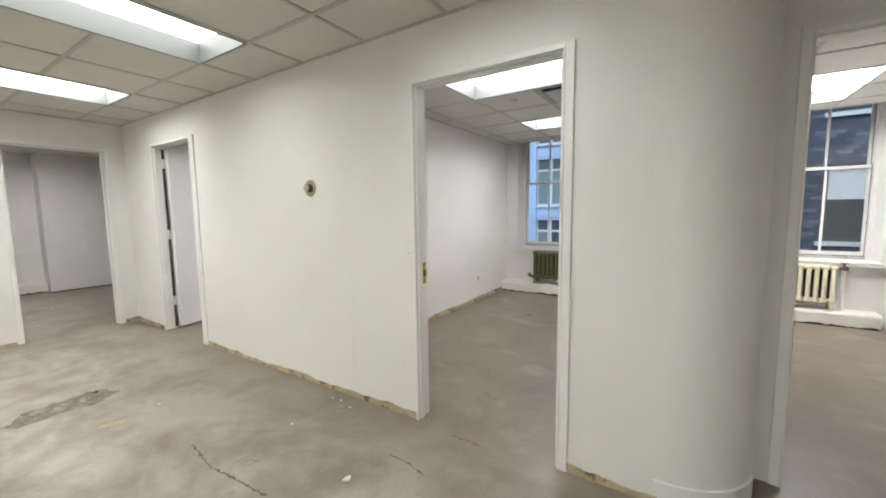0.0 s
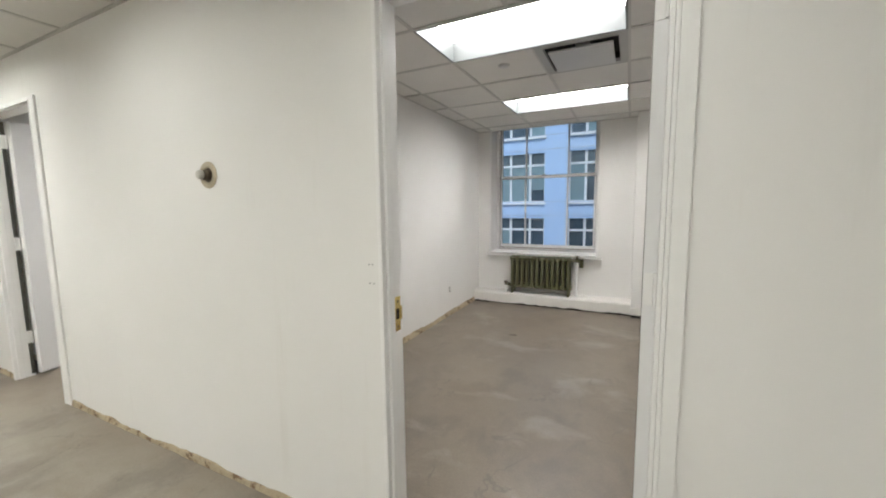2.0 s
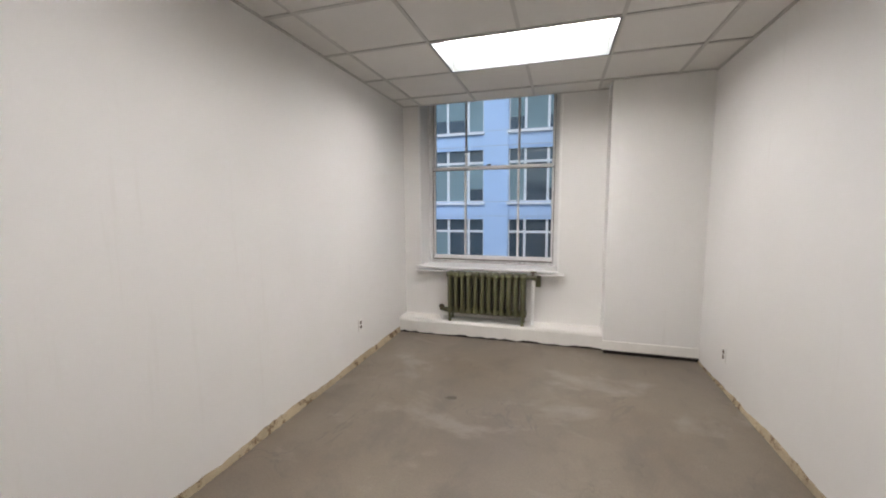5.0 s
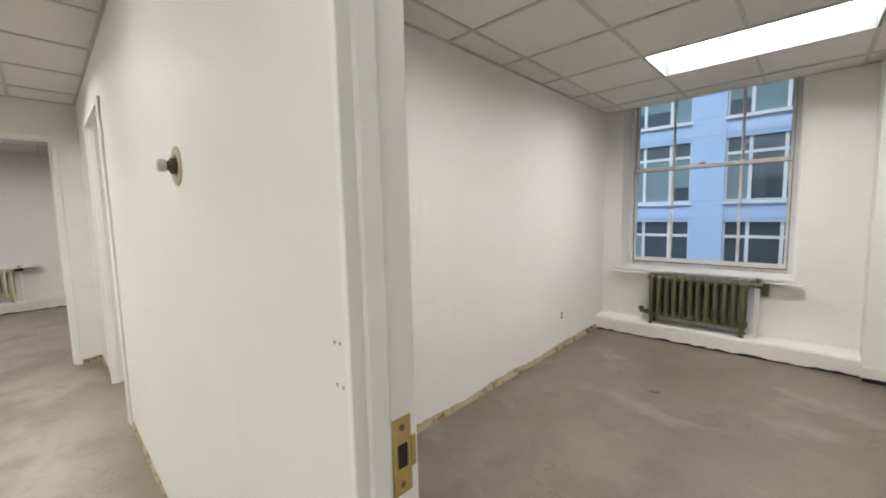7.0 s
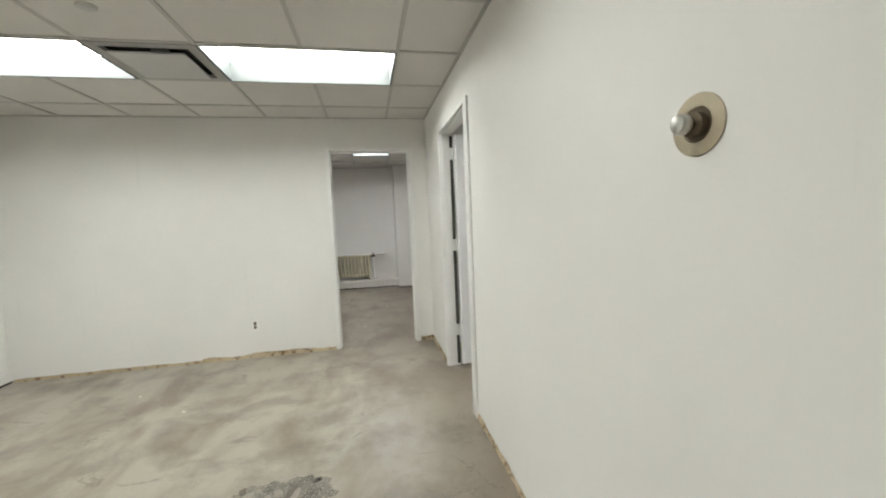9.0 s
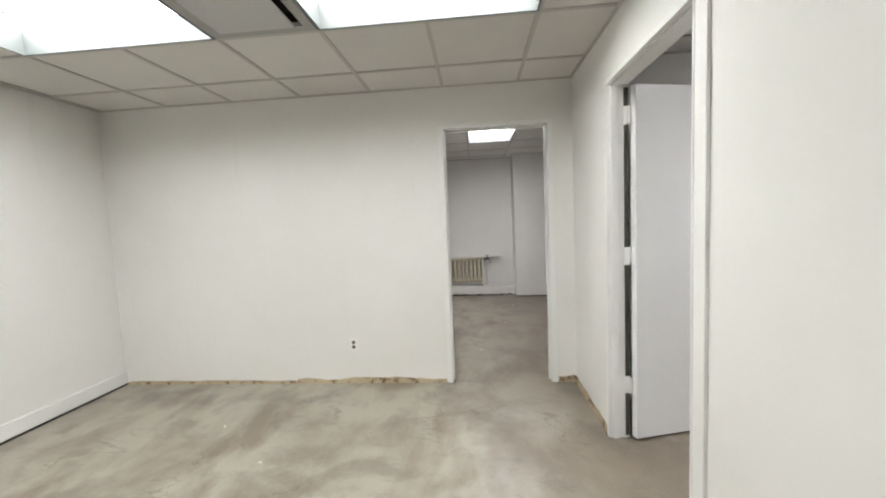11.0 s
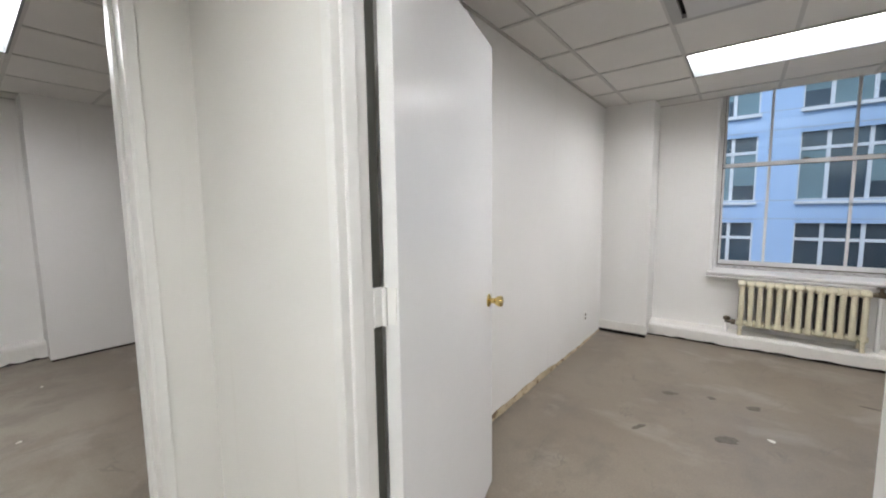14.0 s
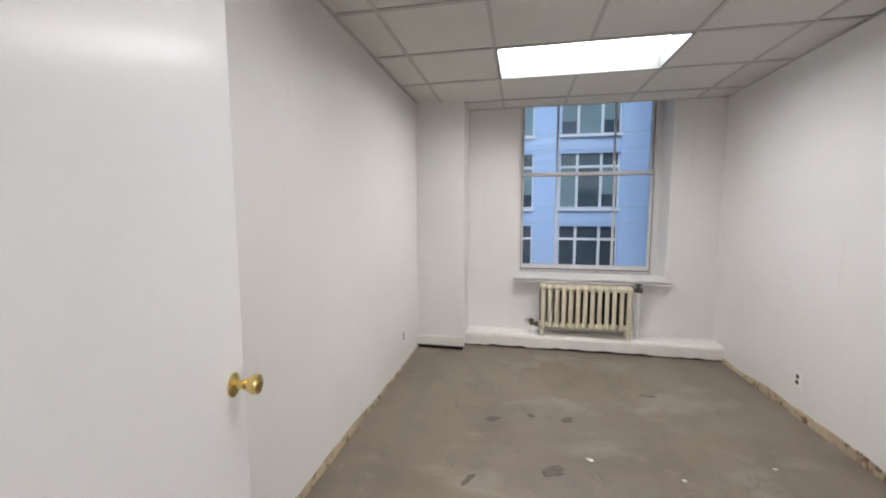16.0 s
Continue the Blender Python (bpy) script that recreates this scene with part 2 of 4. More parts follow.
def lathe(profile, axis="z", seg=24, bm=None):
    """A turned body from (radius, along) pairs."""
    bm = bm or bmesh.new()
    rings = []
    for r, h in profile:
        ring = []
        for i in range(seg):
            a = 2 * math.pi * i / seg
            c, s = r * math.cos(a), r * math.sin(a)
            ring.append(bm.verts.new({"z": (c, s, h), "y": (c, h, s), "x": (h, c, s)}[axis]))
        rings.append(ring)
    for a, b in zip(rings, rings[1:]):
        for i in range(seg):
            bm.faces.new((a[i], a[(i + 1) % seg], b[(i + 1) % seg], b[i]))
    bm.faces.new(rings[0])
    bm.faces.new(rings[-1])
    return bm


def put(name, bm, mat, smooth=False):
    bmesh.ops.recalc_face_normals(bm, faces=bm.faces)
    me = bpy.data.meshes.new(name)
    bm.to_mesh(me)
    bm.free()
    me.materials.append(mat)
    if smooth:
        me.polygons.foreach_set("use_smooth", [True] * len(me.polygons))
        me.set_sharp_from_angle(angle=radians(40))
    return new(name, me)


def part(name, bm, mat, parent, label="", smooth=False, at=None):
    ob = put(name, bm, mat, smooth)
    ob.parent = parent
    if at is not None:
        ob.matrix_basis = at
    return tagged(ob, label)


def thing(name, at, label, category, group="", kind=""):
    ob = new(name)
    ob.matrix_basis = at
    ob.empty_display_size = 0.1
    return tagged(ob, label, category, group, kind)


def structure(name, bm, mat, label, category, smooth=False):
    return tagged(put(name, bm, mat, smooth), label, category, kind="structure")


def wall_run(along, c0, c1, a0, a1, openings, top=2.9):
    """Boxes of a wall that runs along 'x' or 'y', c0..c1 thick, with openings (a, b, z0, z1)."""
    out, a = [], a0
    for p, q, z0, z1 in sorted(openings):
        out.append((a, p, 0, top))
        if z0 > 0:
            out.append((p, q, 0, z0))
        if z1 < top:
            out.append((p, q, z1, top))
        a = q
    out.append((a, a1, 0, top))
    return boxes(*[(p, q, c0, c1, z0, z1) if along == "x" else (c0, c1, p, q, z0, z1) for p, q, z0, z1 in out])


H = 2.5
DOOR_H = 2.168
A0, A1 = -1.427, -0.494      # doorway to the room with the green radiator
B0, B1 = -5.202, -4.283      # doorway to the room with the cream radiator
L0, L1 = 1.197, 2.057        # doorway in the hall's end wall
R0, R1 = 0.469, 1.36         # doorway past the rounded corner
WY0, WY1 = 6.56, 6.99        # window wall
WIN = {"a": (-2.47, -0.985), "b": (-4.67, -3.20), "r": (0.40, 1.865)}
SILL, HEAD = 0.735, 2.8

# ---- floors, walls, ceilings ----
structure("floor", boxes((-10.3, 3.2, -2.1, 7.0, -0.2, 0)), FLOOR, "bare scraped grey-brown concrete floor with pale skim streaks", "floor")
structure("wall_hall_north", wall_run("x", 2.25, 2.345, -6.03, 0.0, [(A0, A1, 0, DOOR_H), (B0, B1, 0, DOOR_H)]), WALL, "white painted partition wall with two doorways", "wall")
structure("wall_hall_west", wall_run("y", -6.17, -6.03, -1.87, 2.345, [(L0, L1, 0, DOOR_H)]), WALL, "white painted end wall with a doorway", "wall")
structure("wall_hall_south", wall_run("x", -2.02, -1.87, -6.17, 3.1, []), WALL, "white painted long wall of the hall", "wall")
# the east wall is out of view, added only to enclose the hall
structure("wall_hall_east", wall_run("y", 2.95, 3.1, -1.87, 2.70, []), WALL, "unseen white wall added to close the hall behind the walker", "wall")
structure("wall_room_b_west", wall_run("y", -6.17, -5.69, 2.345, WY0, []), WALL, "white painted side wall of the cream radiator room", "wall")
structure("wall_between_rooms", wall_run("y", -2.735, -2.67, 2.345, WY0, []), WALL, "white painted partition between the two window rooms", "wall")
structure("wall_room_a_east", wall_run("y", 0.25, 0.355, 2.70, WY0, []), WALL, "white painted side wall of the green radiator room", "wall")
structure("wall_room_r_south", wall_run("x", 2.70, 2.84, 0.351, 3.1, [(R0, R1, 0, DOOR_H)]), WALL, "white painted recessed wall with a doorway", "wall")
structure("wall_room_r_east", wall_run("y", 1.92, 2.04, 2.84, WY0, []), WALL, "white painted side wall of the far window room", "wall")
structure("wall_window", wall_run("x", WY0, WY1, -6.17, 3.1, [(*WIN[k], SILL, HEAD) for k in "bar"]), WALL, "white painted outer wall with tall window openings", "wall")
structure("wall_room_l_west", wall_run("y", -10.1, -9.95, 0.6, 4.6, []), WALL, "white painted far wall behind a radiator", "wall")
structure("wall_room_l_south", wall_run("x", 0.56, 0.70, -10.1, -6.17, []), WALL, "white painted side wall of the end room", "wall")
structure("wall_room_l_north", wall_run("x", 4.6, 4.75, -10.1, -6.17, []), WALL, "white painted side wall of the end room", "wall")
# never in view; added to keep skylight out of the rooms
structure("sky_blocking_slab", boxes((-10.3, 3.2, -2.1, 7.0, 2.9, 3.1)), GREYMETAL, "unseen slab added over the ceiling to block the sky", "slab")

# rounded corner beside the first doorway
bm = bmesh.new()
ring = [(0.0, 2.25)] + [(0.35 * math.sin(a), 2.60 - 0.35 * math.cos(a)) for a in [radians(4.5 * i) for i in range(1, 21)]] + [(0.35, 2.70), (0.0, 2.70)]
lo, hi = [bm.verts.new((x, y, 0.0)) for x, y in ring], [bm.verts.new((x, y, 2.9)) for x, y in ring]
for i in range(len(ring)):
    j = (i + 1) % len(ring)
    bm.faces.new((lo[i], lo[j], hi[j], hi[i]))
bm.faces.new(lo)
bm.faces.new(hi)
structure("wall_rounded_corner", bm, WALL, "white plastered rounded corner of the partition", "wall", smooth=True)
bm = bmesh.new()
arc = [radians(8 * i) for i in range(-1, 11)]
for z0, z1, r in ((0.0, 0.105, 0.358), (0.105, 0.115, 0.362)):
    for a, b in zip(arc, arc[1:]):
        q = [(rr * math.sin(t), 2.60 - rr * math.cos(t)) for rr, t in ((r, a), (r, b), (0.345, b), (0.345, a))]
        v = [bm.verts.new((x, y, z)) for z in (z0, z1) for x, y in q]
        for f in ((0, 1, 5, 4), (1, 2, 6, 5), (2, 3, 7, 6), (3, 0, 4, 7), (0, 3, 2, 1), (4, 5, 6, 7)):
            bm.faces.new([v[i] for i in f])
structure("baseboard_rounded", bm, TRIM, "low white painted base round the corner", "baseboard", smooth=True)

# pilasters on the window wall and in the end room
structure("pilaster_room_a", boxes((-0.545, 0.25, 6.285, WY0, 0.03, 2.9)), WALL, "white painted pilaster beside the window", "pilaster")
structure("pilaster_room_b", boxes((-5.69, -5.205, 6.19, WY0, 0.03, 2.9)), WALL, "white painted pilaster beside the window", "pilaster")
structure("pilaster_room_l", boxes((-9.95, -9.59, 2.13, 3.10, 0.02, 2.9)), WALL, "broad white painted pilaster in the end room", "pilaster")
structure("baseboard_pilaster_a", soft_box(-0.555, 0.25, 6.267, 6.285, 0.035, 0.125, 0.006), PLASTER, "painted plaster base of the pilaster", "baseboard")
structure("baseboard_pilaster_b", soft_box(-5.69, -5.19, 6.17, 6.19, 0.035, 0.135, 0.006), PLASTER, "painted plaster base of the pilaster", "baseboard")
structure("baseboard_hall_south", soft_box(-6.03, 2.95, -1.87, -1.855, 0.018, 0.13, 0.005), TRIM, "white painted baseboard of the long wall", "baseboard")


def curb(name, x0, x1, y0, y1, h, label, seed):
    """An uneven painted plaster curb under the windows."""
    rnd = random.Random(seed)
    bm = bmesh.new()
    along_x = (x1 - x0) > (y1 - y0)
    n = 34
    rows = []
    for i in range(n + 1):
        f = i / n
        d, e, k = rnd.uniform(-0.004, 0.004), rnd.uniform(-0.005, 0.005), rnd.choice((0.012, 0.014, 0.02, 0.028))
        if along_x:
            x = x0 + (x1 - x0) * f
            prof = [(x, y1, k), (x, y0 + 0.004 + d, k), (x, y0 + 0.003 + d * 0.5, h - 0.03 + e), (x, y0 + 0.012, h - 0.012 + e * 0.6), (x, y0 + 0.03, h - 0.003), (x, y1, h)]
        else:
            y = y0 + (y1 - y0) * f
            prof = [(x0, y, k), (x1 - 0.004 + d, y, k), (x1 - 0.003 + d * 0.5, y, h - 0.03 + e), (x1 - 0.012, y, h - 0.012 + e * 0.6), (x1 - 0.03, y, h - 0.003), (x0, y, h)]
        rows.append([bm.verts.new(p) for p in prof])
    for a, b in zip(rows, rows[1:]):
        for i in range(6):
            bm.faces.new((a[i], a[(i + 1) % 6], b[(i + 1) % 6], b[i]))
    bm.faces.new(rows[0])
    bm.faces.new(rows[-1])
    structure(name, bm, PLASTER, label, "curb")


curb("curb_room_a", -2.67, -0.546, 6.34, WY0, 0.17, "white painted plaster curb under the radiator", 1)
curb("curb_room_b", -5.204, -2.735, 6.34, WY0, 0.145, "white painted plaster curb under the radiator", 2)
curb("curb_room_r", 0.355, 1.86, 6.34, WY0, 0.17, "white painted plaster curb under the radiator", 3)
curb("curb_room_l", -9.95, -9.78, 0.70, 2.129, 0.17, "white painted plaster curb under the radiator", 4)
structure("gap_under_curbs", boxes((-2.67, -0.546, 6.353, 6.37, 0, 0.05), (-5.204, -2.735, 6.353, 6.37, 0, 0.05), (0.355, 1.86, 6.353, 6.36, 0, 0.05), (-9.81, -9.793, 0.7, 2.129, 0, 0.05),
          (-0.54, 0.25, 6.277, 6.31, 0, 0.034), (-5.69, -5.21, 6.18, 6.22, 0, 0.034), (-9.62, -9.597, 2.135, 3.09, 0, 0.024), (-6.03, 2.95, -1.87, -1.858, 0, 0.018)),
          DARK, "dark gap left by removed flooring", "gap")


def hung_ceiling(name, x0, x1, y0, y1, gx, gy, px, py, skip, label):
    """A lay-in ceiling: sunk tiles between tees on the grid gx + i*px, gy + j*py; skip: cells left open as (x, y) middles."""
    rnd = random.Random(len(name) + int(abs(x0) * 100))
    bm = bmesh.new()
    def lines(a, b, g, p):
        k = math.ceil((a - g) / p + 1e-6)
        out = [a]
        while g + k * p < b - 1e-6:
            out.append(g + k * p)
            k += 1
        return out + [b]
    xs, ys = lines(x0, x1, gx, px), lines(y0, y1, gy, py)
    for a, b in zip(xs, xs[1:]):
        for c, d in zip(ys, ys[1:]):
            if any(a < u < b and c < v < d for u, v in skip):
                continue
            t = rnd.uniform(0.0, 0.004)
            box(bm, a, b, c, d, H + 0.005 + t, H + 0.02)
    nt = len(bm.faces)
    def run(fixed, lo, hi, is_x, cells):
        # a tee along one line, broken where a fitting spans it
        for p, q in zip(cells, cells[1:]):
            m = (p + q) / 2
            near = lambda u, v: (abs(u - fixed) < 0.32 and any(abs(u2 - (2 * fixed - u)) < 0.02 and abs(v2 - v) < 0.02 for u2, v2 in (skip if is_x else [(s[1], s[0]) for s in skip])))
            if any(near(u, v) and p < v < q for u, v in (skip if is_x else [(s[1], s[0]) for s in skip])):
                if (round(fixed, 2), round(m, 2)) not in keep:
                    continue
            w = 0.012
            if is_x:
                box(bm, fixed - w, fixed + w, p, q, H, H + 0.012)
            else:
                box(bm, p, q, fixed - w, fixed + w, H - 0.001, H + 0.012)
    keep = set()
    for x in xs[1:-1]:
        run(x, y0, y1, True, ys)
    for y in ys[1:-1]:
        run(y, x0, x1, False, xs)
    w = 0.018
    for q in ((x0, x0 + w, y0, y1), (x1 - w, x1, y0, y1), (x0 + w, x1 - w, y0, y0 + w), (x0 + w, x1 - w, y1 - w, y1)):
        box(bm, *q, H - 0.002, H + 0.011)
    bmesh.ops.recalc_face_normals(bm, faces=bm.faces)
    me = bpy.data.meshes.new(name)
    bm.to_mesh(me)
    bm.free()
    me.materials.append(TILE)
    me.materials.append(TBAR)
    me.polygons.foreach_set("material_index", [0 if i < nt else 1 for i in range(len(me.polygons))])
    return tagged(new(name, me), label, "ceiling", kind="structure")


def troffer(cx, cy, length, width, along, where, lens=None):
    """A recessed fluorescent fitting; its lens sits up in a white pan, darkened in colour to look dimmer than the lens.
    """
    t = thing("ceiling_light", pose(cx, cy, H, 0, 0, 0 if along == "x" else 90), "white recessed fluorescent troffer, lit, " + where, "ceiling light", "recessed ceiling lights")
    l, w, d = length / 2, width / 2, 0.14
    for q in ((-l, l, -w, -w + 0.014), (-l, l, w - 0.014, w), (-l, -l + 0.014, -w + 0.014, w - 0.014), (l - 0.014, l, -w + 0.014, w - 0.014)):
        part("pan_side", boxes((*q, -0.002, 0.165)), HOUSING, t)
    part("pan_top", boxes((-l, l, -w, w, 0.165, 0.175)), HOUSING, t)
    bm = boxes((-l + 0.016, l - 0.016, -w + 0.016, w - 0.016, d, d + 0.012))
    part("diffuser", bm, lens or ROOM_LENS, t, "glowing white lens")
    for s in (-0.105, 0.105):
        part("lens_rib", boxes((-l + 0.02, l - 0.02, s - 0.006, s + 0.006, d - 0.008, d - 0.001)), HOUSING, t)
    return t


def vent(cx, cy, size, where):
    t = thing("ceiling_vent", pose(cx, cy, H), "grey square air diffuser with pale plaque, " + where, "ceiling vent", "ceiling air diffusers")
    s = size / 2
    i = s - 0.055
    part("frame", boxes((-s, s, -s, -i, -0.003, 0.02), (-s, s, i, s, -0.003, 0.02), (-s, -i, -i, i, -0.003, 0.02), (i, s, -i, i, -0.003, 0.02)), GREYMETAL, t)
    part("throat", boxes((-i, i, -i, i, 0.07, 0.08), (-i, i, -i, -i + .004, .02, .07), (-i, i, i - .004, i, .02, .07), (-i, -i + .004, -i, i, .02, .07), (i - .004, i, -i, i, .02, .07)), DARK, t, "dark air slot")
    p = i - 0.032
    part("plaque", soft_box(-p, p, -p, p, -0.026, -0.012, 0.004), PLAQUE, t)
    part("neck", boxes((-0.05, 0.05, -0.05, 0.05, -0.012, 0.07)), GREYMETAL, t)
    return t


def sprinkler(x, y, where):
    t = thing("sprinkler", pose(x, y, H + 0.005), "small white recessed sprinkler cap, " + where, "sprinkler", "ceiling sprinklers")
    part("cup", lathe([(0.045, 0.0), (0.045, -0.006), (0.038, -0.009)], seg=20), TBAR, t, smooth=True)
    part("cap", lathe([(0.034, -0.009), (0.034, -0.014), (0.026, -0.017)], seg=20), PLAQUE, t, smooth=True)


P = 0.605
GX, GXH = -1.849, -4.345
PXH = 0.635
# hall
# all but the end pair and second north light are unseen, added for brightness
hall_lights = [(GXH + (3 * i - 0.5) * PXH, y) for y in (1.215, -0.605) for i in range(3)] + [(GXH + 8.5 * PXH, -0.605)]
skip = [(x, y + s) for x, y in hall_lights for s in (-0.3, 0.3)] + [(GXH - PXH / 2, 0.305)]
hung_ceiling("ceiling_hall", -6.03, 2.95, -1.87, 2.25, GXH, 1.823, PXH, 0.607, skip, "white lay-in ceiling tiles on a metal grid over the hall")
structure("ceiling_alcove", boxes((0.0, 2.95, 2.25, 2.70, H, H + 0.02)), TILE, "white ceiling strip before the recessed doorway", "ceiling")
for x, y in hall_lights:
    troffer(x, y, 1.21, PXH - 0.02, "y", "over the open hall", END_LENS if x < -4 else LENS if y > 0 else UNSEEN_LENS)
vent(GXH - PXH / 2, 0.305, 0.595, "between two hall lights")
sprinkler(-3.98, 0.283, "in the hall ceiling")
# rooms on the window side
for key, x0, x1, shift in (("a", -2.67, 0.25, 0.0), ("b", -5.69, -2.735, -2.985)):
    gx = GX + shift
    skip = [(gx + 0.5 * P, 5.35), (gx + 1.5 * P, 5.35), (gx + 0.5 * P, 3.53), (gx + 1.5 * P, 3.53), (gx + 1.5 * P if key == "a" else gx + 0.5 * P, 4.13)]
    hung_ceiling("ceiling_room_" + key, x0, x1, 2.345, WY0, gx, 5.656, P, P, skip, "white lay-in ceiling tiles on a metal grid")
    troffer(gx + P, 5.353, 1.205, 0.595, "x", "near the window")
    troffer(gx + P, 3.54, 1.205, 0.595, "x", "near the doorway", DOOR_LENS)
    vent(skip[4][0], 4.144, 0.597, "between the room's lights")
sprinkler(-1.52, 4.08, "in the green radiator room")
hung_ceiling("ceiling_room_r", 0.355, 1.92, 2.84, WY0, 1.36, 6.12, P, P, [(1.06, 5.8), (1.06, 5.2)], "white lay-in ceiling tiles on a metal grid")
troffer(1.0575, 5.515, 1.205, 0.595, "y", "in the far window room", FAR_LENS)
hung_ceiling("ceiling_room_l", -9.95, -6.17, 0.70, 4.6, -7.18, 2.0, 0.62, 0.62, [(-7.49, 1.69), (-8.11, 1.69), (-7.49, 1.07)], "white lay-in ceiling tiles on a metal grid")
troffer(-7.80, 1.69, 1.235, 0.61, "x", "in the end room")
vent(-7.49, 1.07, 0.61, "in the end room")
sprinkler(-8.15, 1.07, "in the end room")


# ---- doorways and doors ----
def casing(name, along, a0, a1, face0, face1, wl, wr, label):
    """Jamb lining and flat casings both sides of an opening a0..a1 in a wall face0..face1."""
    t = thing(name, pose(0, 0, 0), label, "door frame", kind="structure")
    def b(p, q, c0, c1, z0, z1):
        return soft_box(p, q, c0, c1, z0, z1, 0.003) if along == "x" else soft_box(c0, c1, p, q, z0, z1, 0.003)
    w, pr, top = 0.022, 0.015, DOOR_H
    for s, f in ((-1, face0), (1, face1)):
        c = sorted((f, f + s * pr))
        part("casing", b(a0 - wl, a0 - 0.002, c[0], c[1], 0, top + w), TRIM, t)
        part("casing", b(a1 + 0.002, a1 + wr, c[0], c[1], 0, top + w), TRIM, t)
        part("casing_head", b(a0 - 0.002, a1 + 0.002, c[0], c[1], top, top + w), TRIM, t)
    part("jamb", b(a0 - 0.002, a0 + 0.009, face0 - pr - 0.003, face1 + pr + 0.003, 0, top), TRIM, t)
    part("jamb", b(a1 - 0.009, a1 + 0.002, face0 - pr - 0.003, face1 + pr + 0.003, 0, top), TRIM, t)
    part("head_jamb", b(a0 + 0.009, a1 - 0.009, face0 - pr - 0.003, face1 + pr + 0.003, top - 0.009, top + 0.002), TRIM, t)
    m = face1 - 0.05
    part("stop", b(a0 + 0.009, a0 + 0.021, m - 0.038, m, 0, top - 0.009), TRIM, t)
    part("stop", b(a1 - 0.021, a1 - 0.009, m - 0.038, m, 0, top - 0.009), TRIM, t)
    part("stop_head", b(a0 + 0.021, a1 - 0.021, m - 0.038, m, top - 0.021, top - 0.009), TRIM, t)
    return t


fa = casing("door_frame_a", "x", A0, A1, 2.25, 2.345, 0.012, 0.045, "white painted door frame with a brass strike plate")
fb = casing("door_frame_b", "x", B0, B1, 2.25, 2.345, 0.03, 0.075, "white painted door frame round the open door")
fl = casing("door_frame_l", "y", L0, L1, -6.17, -6.03, 0.034, 0.034, "white painted door frame without a door")
fr = casing("door_frame_r", "x", R0, R1, 2.70, 2.84, 0.04, 0.04, "white painted door frame in the recess")


def strike(parent, x, y, z, s):
    bm = boxes((0, 0.003, -0.020, 0.020, -0.07, -0.022), (0, 0.003, -0.020, 0.020, 0.022, 0.07), (0, 0.003, -0.020, -0.011, -0.022, 0.022), (0, 0.003, 0.011, 0.020, -0.022, 0.022), (0, 0.004, 0.020, 0.030, -0.028, 0.028))
    k = part("strike_plate", bm, BRASS, parent, "brass strike plate", at=pose(x, y, z) @ Matrix.Diagonal((s, 1, 1, 1)))
    part("latch_hole", boxes((0, 0.001, -0.011, 0.011, -0.022, 0.022)), DARK, k, "dark latch hole")
    for dz in (-0.052, 0.052):
        part("screw", lathe([(0.006, 0.003), (0.005, 0.005)], "x", 10), RUST, k, at=pose(0, 0, dz))


strike(fa, A0 + 0.0095, 2.325, 0.982, 1)


def door(hinge_x, hinge_y, width, swing, hand, label):
    """A flush leaf on three painted butt hinges; hand -1: hung on the left jamb as seen from the hall. Its own x runs from the hinge."""
    t = thing("door", pose(hinge_x, hinge_y, 0.0, 0, 0, swing), label, "door", "open white doors")
    th = 0.044
    y0, y1 = (-th, 0.0) if hand < 0 else (0.0, th)
    part("leaf", soft_box(0.006, width, y0, y1, 0.018, DOOR_H - 0.024, 0.002), DOOR, t)
    for z in (0.345, 1.147, 1.98):
        h = part("hinge", lathe([(0.007, -0.052), (0.007, 0.052)], "z", 12), TRIM, t, "painted-over butt hinge", True, at=pose(-0.005, -0.007 if hand < 0 else 0.007, z))
        part("plate", boxes((0.003, 0.008, (y0 + 0.006) if hand < 0 else 0.006, -0.006 if hand < 0 else y1 - 0.006, -0.05, 0.05)), TRIM, h, at=pose(0.004, 0.007 if hand < 0 else -0.007, 0))
    for side in (-1, 1):
        base = y0 if side < 0 else y1
        prof = [(0.031, 0.0), (0.031, 0.004), (0.024, 0.009), (0.013, 0.012), (0.012, 0.028), (0.016, 0.034), (0.023, 0.044), (0.026, 0.056), (0.024, 0.066), (0.014, 0.070)]
        k = part("knob", lathe([(r, side * h) for r, h in prof], "y", 28), BRASS, t, "polished brass knob", True, at=pose(width - 0.062, base, 0.975))
    if hand > 0:
        part("edge_seam", boxes((0.0055, 0.0085, y1 - 0.0006, y1 + 0.0006, 0.02, DOOR_H - 0.026)), RUST, t, "thin dark seam along the hinge edge")
    part("latch_plate", boxes((width - 0.001, width + 0.0015, (y0 + y1) / 2 - 0.012, (y0 + y1) / 2 + 0.012, 0.945, 1.005)), BRASS, t, "brass latch plate")
    return t


door(A1 - 0.012, 2.368, 0.895, 77.5, 1, "white flush door standing open into the green radiator room")
door(B0 + 0.012, 2.368, 0.915, 105, -1, "white flush door standing open into the cream radiator room")
